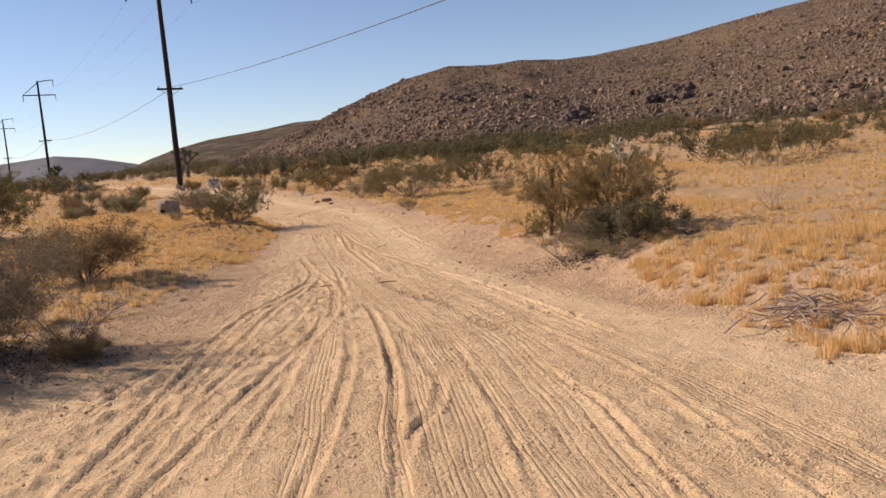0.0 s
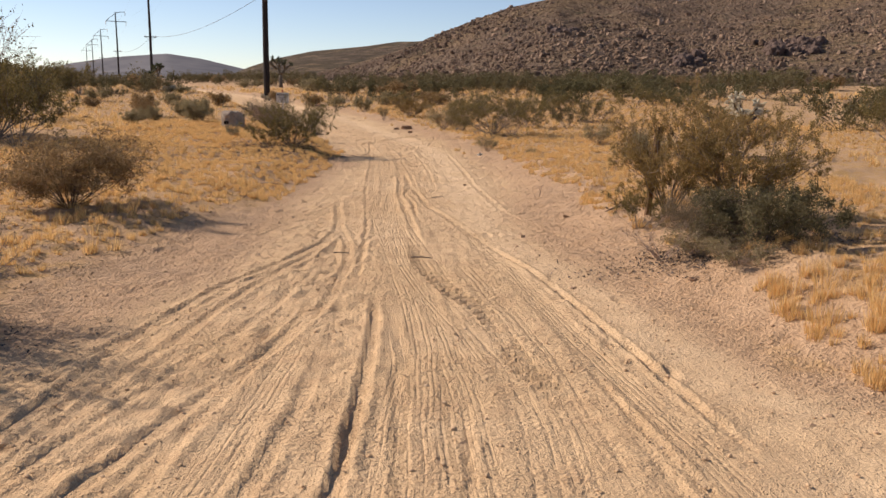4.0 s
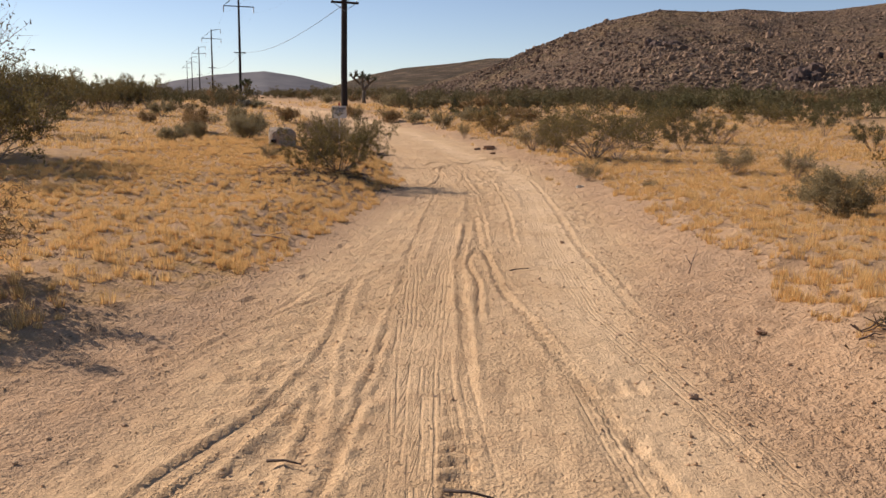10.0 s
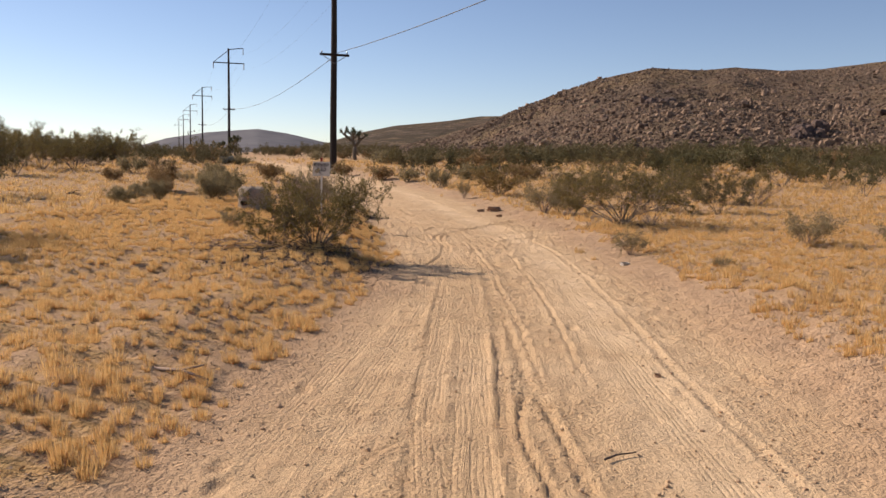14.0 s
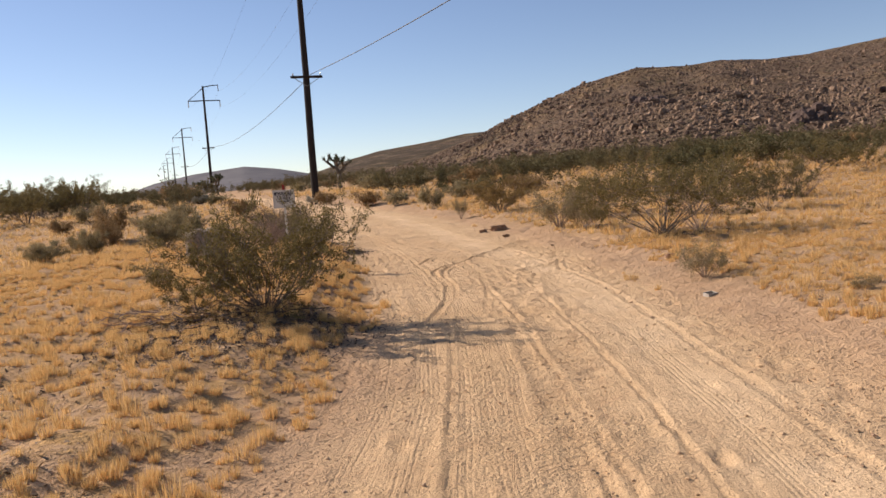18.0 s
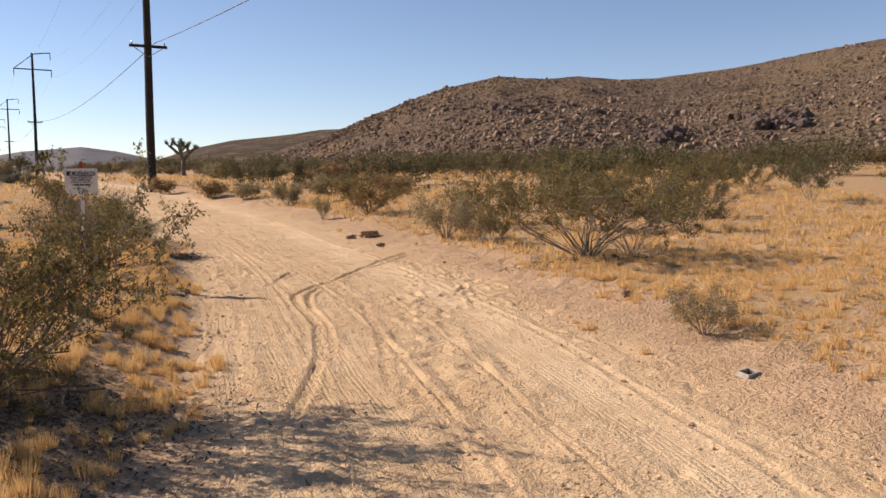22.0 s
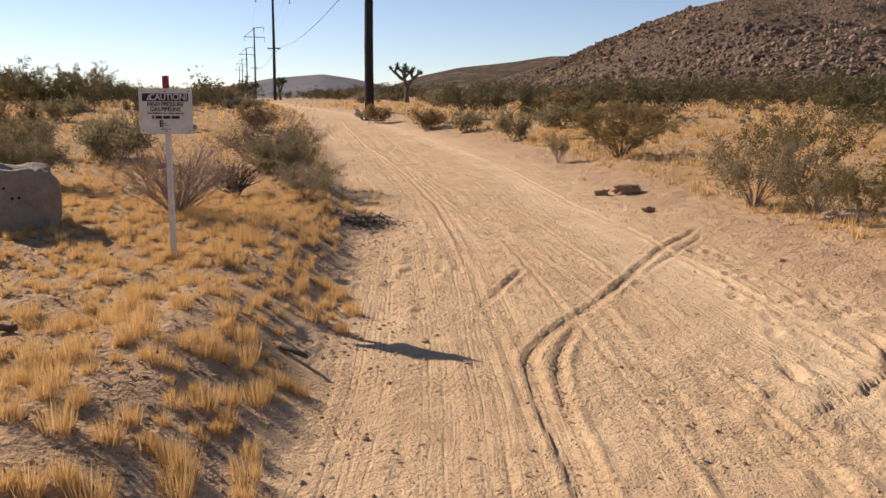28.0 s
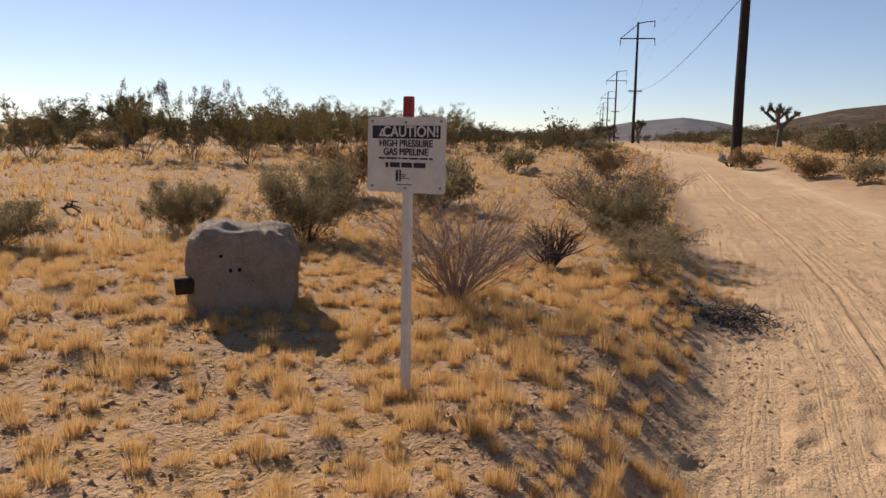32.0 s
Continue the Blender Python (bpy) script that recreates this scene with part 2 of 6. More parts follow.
def scrub_material(name, a, b, c, through=0.3):
    """Leaves whose tint differs from bush to bush."""
    k = Nodes(name)
    each = k.n("ObjectInfo").outputs["Random"]
    col = k.mix(k.island(), a, b)
    col = k.mix(k.ramp(each, 0.3, 1.0, 0, 0.75), col, c)
    k.set(col, rough=0.8, spec=0.1)
    tr = k.n("BsdfTranslucent", Color=col)
    mix = k.n("MixShader", Fac=through)
    k.t.links.new(k.b.outputs[0], mix.inputs[1])
    k.t.links.new(tr.outputs[0], mix.inputs[2])
    k.t.links.new(mix.outputs[0], k.out.inputs["Surface"])
    return k.m


M_GROUND, M_HILL, M_RIDGE = ground_material(), hill_material(), hill_material("scrubby_ridge", 1.0)
# blue-grey of distance haze is mixed into this hill's own colour
M_FAR_HAZE = plain_material("distant_hill", (0.145, 0.14, 0.15), (0.21, 0.2, 0.2), rough=1.0, scale=0.012, spec=0.0)
M_ROCK = hill_rock_material()
M_OUTCROP = rock_material("dark_outcrop", (0.075, 0.05, 0.042), (0.17, 0.115, 0.09), (0.045, 0.033, 0.028), 0.6, 0.1)
M_GREY_ROCK = rock_material("grey_granite", (0.335, 0.262, 0.197), (0.41, 0.328, 0.25), (0.2, 0.155, 0.118), 2.2, 0.045)
M_BROWN_ROCK = rock_material("brown_stone", (0.33, 0.2, 0.12), (0.46, 0.3, 0.19), (0.2, 0.12, 0.08), 6, 0.012)
M_PEBBLE = rock_material("pebble", (0.42, 0.28, 0.175), (0.60, 0.43, 0.285), (0.32, 0.215, 0.14), 8, 0.004)
M_CLOD = rock_material("dry_clod", (0.40, 0.255, 0.15), (0.52, 0.35, 0.215), (0.33, 0.21, 0.125), 8, 0.006)
M_SAND_CLOD = rock_material("sand_clod", (0.49, 0.325, 0.185), (0.62, 0.425, 0.255), (0.42, 0.275, 0.16), 8, 0.004)
# darker copy of the dry clod, with the shade of the berm in its colour
M_SHADED_CLOD = rock_material("shaded_clod", (0.27, 0.175, 0.105), (0.42, 0.285, 0.18), (0.2, 0.13, 0.08), 8, 0.01)
M_GRASS = leaf_material("dry_grass", (0.54, 0.325, 0.112), (0.85, 0.585, 0.268), 0.40)
M_LEAF = leaf_material("creosote_leaf", (0.108, 0.084, 0.03), (0.25, 0.19, 0.074), 0.32)
M_SCRUB = scrub_material("distant_creosote_leaf", (0.075, 0.068, 0.031), (0.165, 0.142, 0.066), (0.16, 0.125, 0.066), 0.22)
M_THICKET = leaf_material("grey_brown_leaf", (0.12, 0.088, 0.052), (0.25, 0.19, 0.115), 0.25)
M_LEAF_OLIVE = leaf_material("olive_leaf", (0.165, 0.11, 0.04), (0.35, 0.235, 0.09), 0.4)
M_LEAF_DRY = leaf_material("olive_brown_leaf", (0.18, 0.115, 0.052), (0.35, 0.23, 0.112), 0.35)
M_LEAF_GREY = leaf_material("grey_green_leaf", (0.19, 0.15, 0.075), (0.33, 0.265, 0.145), 0.35)
M_LEAF_DARK = leaf_material("dark_green_leaf", (0.09, 0.08, 0.04), (0.19, 0.155, 0.08), 0.3)
M_YUCCA = leaf_material("yucca_leaf", (0.05, 0.058, 0.028), (0.11, 0.115, 0.055), 0.15)
M_STEM = plain_material("grey_bark", (0.13, 0.10, 0.075), (0.25, 0.20, 0.155), 0.9, 30)
M_TWIG = plain_material("bleached_twig", (0.26, 0.175, 0.13), (0.40, 0.30, 0.23), 0.9, 30)
M_PLANT_LITTER = leaf_material("plant_litter", (0.13, 0.082, 0.05), (0.36, 0.235, 0.13), 0.1)
M_BRANCH = plain_material("brown_dead_branch", (0.11, 0.068, 0.045), (0.23, 0.145, 0.092), 0.9, 40, dist=0.006)
M_DARK_STEM = plain_material("dark_dead_stem", (0.07, 0.05, 0.04), (0.15, 0.11, 0.085), 0.9, 30)
M_JOSHUA = plain_material("shaggy_trunk", (0.10, 0.078, 0.056), (0.20, 0.16, 0.115), 0.95, 9, dist=0.03)
M_CHOLLA = leaf_material("cholla_joint", (0.42, 0.37, 0.26), (0.66, 0.60, 0.46), 0.2)
M_POLE = wood_material("creosoted_pole", (0.018, 0.014, 0.013), (0.045, 0.034, 0.029))
M_STAKE = wood_material("weathered_stake", (0.10, 0.055, 0.03), (0.19, 0.11, 0.06))
M_METAL = plain_material("dull_hardware", (0.14, 0.14, 0.15), (0.22, 0.22, 0.23), 0.5, 20, 0.4, 0.6)
M_CABLE = plain_material("black_cable", (0.03, 0.03, 0.035), (0.05, 0.05, 0.055), 0.6, 8)
M_GLAZE = plain_material("porcelain", (0.16, 0.13, 0.12), (0.22, 0.19, 0.18), 0.3, 8, 0.5)
M_WHITE = plain_material("chalky_white_paint", (0.58, 0.545, 0.475), (0.69, 0.655, 0.585), 0.55, 14, 0.3, dist=0.001)
M_RED = plain_material("faded_red_paint", (0.27, 0.022, 0.020), (0.36, 0.04, 0.035), 0.55, 25, 0.3, dist=0.001)
M_NAVY = plain_material("dark_print", (0.022, 0.018, 0.030), (0.035, 0.03, 0.045), 0.5, 30, 0.3, dist=0.0005)
M_RUST = plain_material("rusty_pipe", (0.035, 0.022, 0.018), (0.075, 0.045, 0.032), 0.8, 25, 0.3, 0.3)
# near-black that stands in for the shade inside holes
M_HOLE_SHADE = plain_material("hole_shade_black", (0.012, 0.010, 0.009), (0.02, 0.017, 0.015), 0.95, 20, 0.1)
M_LITTER = plain_material("bleached_litter", (0.33, 0.285, 0.23), (0.48, 0.42, 0.35), 0.7, 30, dist=0.002)


# ---- making meshes ----
class Geo:
    """Vertices and faces gathered for one mesh."""

    def __init__(self):
        self.v, self.f, self.count = [], [], 0

    def add(self, verts, faces):
        verts = np.asarray(verts, float).reshape(-1, 3)
        self.v.append(verts)
        self.f.extend([[i + self.count for i in face] for face in faces])
        self.count += len(verts)

    def add_many(self, verts, faces):
        """verts: (n, k, 3), one piece a row; faces: indices into a piece."""
        n, k = verts.shape[:2]
        faces = np.asarray(faces)
        idx = faces[None] + (np.arange(n) * k)[:, None, None] + self.count
        self.v.append(verts.reshape(-1, 3))
        self.f.extend(idx.reshape(-1, faces.shape[1]).tolist())
        self.count += n * k

    def tube(self, pts, radii, sides=5, cap=True):
        pts = [Vector(p) for p in pts]
        rings = []
        for i, p in enumerate(pts):
            d = (pts[min(i + 1, len(pts) - 1)] - pts[max(i - 1, 0)]).normalized()
            a = d.orthogonal().normalized()
            b = d.cross(a)
            rings += [p + float(radii[i]) * (math.cos(w) * a + math.sin(w) * b) for w in (math.tau * s / sides for s in range(sides))]
        faces = [[i * sides + s, i * sides + (s + 1) % sides, (i + 1) * sides + (s + 1) % sides, (i + 1) * sides + s] for i in range(len(pts) - 1) for s in range(sides)]
        if cap:
            faces += [list(range(sides))[::-1], [(len(pts) - 1) * sides + s for s in range(sides)]]
        self.add([tuple(r) for r in rings], faces)

    def mesh(self, name, material, smooth=False):
        me = bpy.data.meshes.new(name)
        me.from_pydata(np.concatenate(self.v).tolist() if self.v else [], [], self.f)
        me.materials.append(material)
        if smooth:
            me.polygons.foreach_set("use_smooth", np.ones(len(me.polygons), bool))
        me.update()
        return me


def part(name, geo, material, parent=None, label="", smooth=False):
    """One mesh object, from a Geo or a bmesh, under a thing or a part."""
    if isinstance(geo, Geo):
        me = geo.mesh(name, material, smooth)
    else:
        me = bpy.data.meshes.new(name)
        if smooth:
            for face in geo.faces:
                face.smooth = True
        geo.to_mesh(me)
        geo.free()
        me.materials.append(material)
    ob = new(name, me)
    ob.parent = parent
    return tagged(ob, label)


def thing(name, m, label, category, group="", kind=""):
    ob = new(name)
    ob.empty_display_size = 0.2
    ob.matrix_basis = m
    return tagged(ob, label, category, group, kind)


def box(sx, sy, sz, at=(0, 0, 0), bevel=0.0):
    bm = bmesh.new()
    bmesh.ops.create_cube(bm, size=1, matrix=Matrix.Translation(at) @ Matrix.Diagonal((sx, sy, sz, 1)))
    if bevel:
        bmesh.ops.bevel(bm, geom=list(bm.edges), offset=bevel, segments=2, affect="EDGES", profile=0.6)
    return bm


def stone(rng, sx, sy, sz, level=2, rough=0.22, boxy=0.0):
    """A weathered stone standing on z = 0."""
    bm = bmesh.new()
    bmesh.ops.create_icosphere(bm, subdivisions=level, radius=1)
    shift = Vector(rng.uniform(-50, 50, 3))
    for v in bm.verts:
        p = v.co.normalized()
        if boxy:
            q = Vector([math.copysign(abs(c) ** (1 - boxy), c) for c in p])
            p = p.lerp(q / max(abs(c) for c in q), boxy)
        n = noise.fractal(p * 1.3 + shift, 1.0, 2.0, 4) * rough + noise.noise(p * 4 + shift) * rough * 0.25
        p = p * (1 + n)
        v.co = (p.x * sx / 2, p.y * sy / 2, (max(p.z, -0.7) + 0.6) * sz / 1.6)
    return bm


def hash2(ix, iy, seed):
    h = np.sin(ix * 127.1 + iy * 311.7 + seed * 74.7) * 43758.5453
    return h - np.floor(h)


def vnoise(x, y, seed=0):
    ix, iy = np.floor(x), np.floor(y)
    fx, fy = x - ix, y - iy
    fx, fy = fx * fx * (3 - 2 * fx), fy * fy * (3 - 2 * fy)
    a, b = hash2(ix, iy, seed), hash2(ix + 1, iy, seed)
    c, d = hash2(ix, iy + 1, seed), hash2(ix + 1, iy + 1, seed)
    return (a * (1 - fx) + b * fx) * (1 - fy) + (c * (1 - fx) + d * fx) * fy


def fbm(x, y, seed=0, octaves=4):
    total, amp = 0, 0.5
    for o in range(octaves):
        total = total + amp * (vnoise(x * 2**o, y * 2**o, seed + o * 7) - 0.5) * 2
        amp *= 0.5
    return total


def smooth_step(a, b, x):
    t = np.clip((x - a) / (b - a), 0, 1)
    return t * t * (3 - 2 * t)


# ---- the lie of the land ----
ROAD_Y = [-60, -5, 5, 9, 12, 15, 20, 25, 27, 32, 34, 37, 40, 43, 50, 60, 74, 97, 160, 400]
ROAD_L = [-12, -6, -4.6, -3.8, -3.5, -3.3, -3.3, -3.3, -3.6, -4.4, -4.9, -5.6, -6.6, -7.6, -10.2, -14.4, -20.4, -31, -62, -180]
ROAD_R = [30, 7, 4.2, 2.8, 1.95, 1.5, 1.1, 0.8, 0.6, 0, -0.3, -0.85, -1.6, -2.2, -4.8, -9.8, -16.9, -28, -59, -177]


def road_edges(y):
    return np.interp(y, ROAD_Y, ROAD_L), np.interp(y, ROAD_Y, ROAD_R)


def land(x, y):
    """The height of the ground, without the small relief."""
    left, right = road_edges(y)
    z = np.interp(y, [-60, -5, 5, 12, 17, 42, 74, 160, 400, 3000], [0.2, 0.12, 0.08, 0.0, 0, 0, 1.25, 2.5, 5, 12])
    dl, dr = left - x, x - right
    bank_l = np.interp(y, [5, 14, 24, 30, 36, 60], [0.12, 0.15, 0.22, 0.36, 0.4, 0.25])
    bank_r = np.interp(y, [0, 6, 10, 18, 30, 60], [0.15, 0.3, 0.42, 0.3, 0.2, 0.2])
    z = z + bank_l * smooth_step(-0.3, np.interp(y, [24, 30, 41, 50], [1.3, 0.8, 0.8, 1.3]), dl) + bank_r * smooth_step(-0.3, 1.6, dr)
    z = z + np.minimum(0.024 * np.maximum(dl - 2, 0), 1.5) + np.minimum(0.02 * np.maximum(dr - 2, 0), 2.5)
    return z


def rough_land(x, y):
    """The height with lumps of the sides, where things stand."""
    left, right = road_edges(y)
    off = np.maximum(left - x, x - right)
    near = smooth_step(-0.2, 1.2, off) * (1 - smooth_step(60, 140, off))
    return land(x, y) + near * (0.09 * fbm(x * 0.5, y * 0.5, 3) + 0.07 * fbm(x * 1.9, y * 1.9, 5) + 0.03 * fbm(x * 6, y * 6, 8, 2)) + 0.015 * fbm(x * 0.9, y * 0.9, 4)


def at(x, y, sink=0.0, rz=0.0, tilt=0.0):
    return pose(x, y, float(rough_land(x, y)) - sink, tilt, 0, rz)


# Wheel tracks: kind, width, depth, points (y, x) along the way
TRACKS = []


def track(kind, width, depth, way):
    """One wheel track, worn into the ground by build_ground."""
    TRACKS.append((kind, width, depth, way))


track("rib", 0.28, 0.012, [(2.5, -0.25), (5.6, -0.23), (6.4, -0.19), (7.9, -0.18), (10.2, -0.27), (11.7, -0.44), (12.9, -0.63), (15.2, -1.0), (19.4, -1.62), (26.7, -2.16), (32, -3.25), (38, -4.5)])
track("rib", 0.24, 0.012, [(2.5, 0.13), (5.6, 0.12), (7.6, 0.09), (8.9, 0.03), (9.9, -0.1), (12.5, -0.46), (15.5, -0.86), (20.9, -1.36), (26.7, -1.85), (32, -2.95), (37.3, -4.2), (42, -5.6), (52.5, -9.4), (75, -18.4)])
track("coarse", 0.40, 0.016, [(2, 0.36), (5.7, 0.44), (6.6, 0.48), (7.5, 0.47), (8.7, 0.46), (9.8, 0.39), (11, 0.06), (12.5, -0.28), (15.3, -0.74), (17, -1.0)])
track("coarse", 0.26, 0.012, [(7.6, 0.72), (8.8, 0.64), (10, 0.56), (11, 0.42), (12.5, 0.16), (14, -0.15)])
track("rib", 0.18, 0.012, [(3, -0.72), (5.6, -0.71), (6.6, -0.73), (8.4, -0.62)])
track("rib", 0.20, 0.012, [(3, -0.46), (6.2, -0.46), (7.6, -0.42), (9.6, -0.42), (11, -0.58)])
track("rib", 0.22, 0.010, [(4, -1.35), (6.6, -1.24), (8.5, -1.24), (9.6, -1.2), (10.8, -1.24)])
track("rut", 0.16, 0.026, [(3, -2.75), (7, -2.52), (9.9, -2.48), (10.8, -2.44), (12.1, -2.28), (13.1, -1.94), (14.3, -1.7), (15.3, -1.62), (17.7, -1.92)])
track("rut", 0.14, 0.022, [(3, -2.4), (9.6, -2.2), (11.2, -2.08), (12.4, -1.9), (13.5, -1.72), (15.2, -1.58), (17, -1.8)])
track("rut", 0.16, 0.026, [(4, -2.5), (7, -1.93), (8.4, -1.69), (10.2, -1.36), (11.5, -1.19), (13, -1.19), (14.4, -1.38), (15.5, -1.62), (17, -1.86), (19, -2.1)])
track("rut", 0.13, 0.022, [(5.5, -1.75), (8, -1.5), (9.4, -1.45), (10.8, -1.34), (12.2, -1.3)])
track("rut", 0.15, 0.026, [(3, -1.5), (5.8, -1.22), (6.6, -1.12), (7.6, -1.03), (8.9, -0.98), (10.3, -1.02)])
track("rut", 0.14, 0.03, [(4.6, -0.86), (5.6, -0.72), (6.4, -0.57), (6.9, -0.36), (7.6, -0.28), (9.2, -0.38), (9.5, -0.46), (9.75, -0.36), (10.5, -0.5), (11.4, -0.6)])
track("rut", 0.14, 0.036, [(4, -0.8), (5.6, -0.7), (7.6, -0.63), (9.2, -0.64), (10.8, -0.7), (12.2, -0.83)])
track("rut", 0.10, 0.034, [(3, -0.05), (6, 0.0), (6.8, 0.04), (7.9, 0.03), (9.7, -0.02)])
track("rut", 0.10, 0.03, [(4, 0.66), (6.1, 0.7), (6.7, 0.73), (7.1, 0.66), (8.3, 0.52)])
track("rut", 0.10, 0.02, [(3, 1.25), (6.1, 1.24), (7.5, 1.22), (8.9, 0.97), (10.5, 0.8)])
track("lug", 0.20, 0.026, [(8.6, 0.7), (9.9, 0.42), (10.2, 0.40), (11.3, 0.17), (12.1, -0.14), (13, -0.39), (13.9, -0.52), (15, -0.62)])
track("rut", 0.07, 0.024, [(11.25, 0.02), (11.55, 0.18), (11.98, 0.38)])
track("rut", 0.06, 0.02, [(11.4, 0.12), (11.7, 0.2), (12.1, 0.3)])
track("rut", 0.11, 0.032, [(8, 1.55), (9.6, 1.31), (11.3, 1.07), (12.3, 0.9), (13.1, 0.7), (14.1, 0.42), (15.7, 0.05), (17.9, -0.5), (20.5, -0.9), (24, -1.3)])
track("lug", 0.24, 0.009, [(13, 0.55), (15.2, 0.22), (16.8, -0.2), (19.2, -0.8), (22, -1.1), (26, -1.5), (31, -2.3)])
track("rut", 0.15, 0.03, [(14, -0.45), (16.7, -0.75), (19.2, -1.05), (21, -1.15), (23, -1.3)])
track("rut", 0.15, 0.018, [(13, 2.0), (17, 0.75), (21, 0.35), (25, 0.1), (30, -0.35), (35, -1.3), (40, -2.5), (48, -5.2), (60, -10.6)])
track("rib", 0.30, 0.008, [(12, 1.6), (17, 0.35), (22, -0.1), (27, -0.45), (32, -1.2), (37, -2.3), (43, -4.0), (52, -7.4), (70, -15.6)])
track("rib", 0.26, 0.010, [(18, -2.5), (24, -2.6), (28, -3.1), (33, -4.2), (38, -5.4), (44, -7.2)])
track("rib", 0.24, 0.010, [(18, -2.1), (24, -2.25), (28, -2.7), (33, -3.75), (38, -5.0), (44, -6.7), (56, -11.6)])
track("rut", 0.16, 0.046, [(27, -2.7), (29.4, -2.62), (31, -2.74), (31.7, -2.88), (32.6, -3.08), (33.4, -3.24), (34.1, -3.09), (34.9, -2.85), (36, -2.52), (37.85, -2.1), (39.2, -1.62), (40.4, -1.2)])
track("rut", 0.13, 0.034, [(28.5, -2.45), (31, -2.62), (31.6, -2.75), (32.4, -2.92), (33.35, -3.03), (34.3, -2.92), (35.4, -2.6)])
track("rut", 0.12, 0.034, [(35.8, -2.5), (37, -2.15), (38.2, -1.75), (39.4, -1.4)])
track("rut", 0.12, 0.034, [(31.5, -3.0), (32.7, -3.2), (34.3, -3.58), (37.6, -4.4), (41.6, -5.5), (46.2, -7.2), (53.5, -10.3), (75, -18.6)])
track("rut", 0.13, 0.04, [(34.3, -3.76), (35.4, -3.64), (36.5, -3.52)])
track("rut", 0.14, 0.046, [(32.5, -1.75), (33.14, -1.19), (33.65, -0.89), (34.24, -0.79), (34.8, -0.9)])
track("rut", 0.12, 0.018, [(28, -2.0), (31.1, -2.1), (32.6, -2.29), (35, -2.75), (38, -3.7)])
track("rut", 0.10, 0.016, [(3, -4.1), (6, -3.4), (9, -2.8), (11.5, -2.2), (13, -1.9)])
track("rut", 0.12, 0.018, [(2, -3.4), (5, -2.75), (8, -2.15), (11, -1.66), (13.5, -1.45)])
track("rib", 0.22, 0.016, [(0, 1.9), (4, 1.75), (7, 1.45), (10, 0.95), (13, 0.5), (16, 0.0)])
track("rut", 0.08, 0.02, [(15.5, -2.75), (16.2, -2.45), (17.2, -2.1), (18.2, -1.95), (19.2, -1.6), (20.2, -1.42)])
track("rut", 0.09, 0.016, [(14, -2.9), (15, -2.6), (17, -2.35), (18.3, -2.25)])
track("rib", 0.22, 0.014, [(9, 0.3), (13, -0.62), (17, -1.15), (21, -1.45), (26, -1.95), (31, -2.85), (36, -4.05), (42, -5.9), (55, -10.9)])
track("rut", 0.09, 0.02, [(12, -1.0), (16, -1.3), (20, -1.75), (25, -2.15), (29, -2.55), (33, -3.45)])
track("rut", 0.09, 0.02, [(14, 0.4), (18, -0.55), (22, -0.95), (27, -1.5), (32, -2.3), (38, -3.9), (46, -6.9)])
track("rut", 0.08, 0.018, [(20, -0.4), (25, -0.75), (30, -1.35), (35, -2.3), (41, -4.0), (50, -7.2)])
track("rut", 0.10, 0.010, [(23, -2.9), (27, -3.25), (31, -3.95), (35, -4.9), (40, -6.2), (46, -8.2)])
track("rut", 0.10, 0.03, [(16, -0.55), (18, -0.72), (19.3, -0.98), (20.4, -0.9), (22, -1.1)])
track("lug", 0.26, 0.009, [(22, -0.75), (26, -1.1), (30, -1.75), (34, -2.6), (38, -3.8), (44, -5.9)])


def graded(stops):
    """Positions from stops of (start, step); the last stop ends the row."""
    out = []
    for (a, step), (b, _) in zip(stops, stops[1:]):
        out += list(np.arange(a, b - step * 0.4, step))
    return np.array(out + [stops[-1][0]])


def far_steps(start, end, ratio=1.22):
    out, step = [start], 1.0
    while out[-1] < end:
        step *= ratio
        out.append(out[-1] + step)
    return out


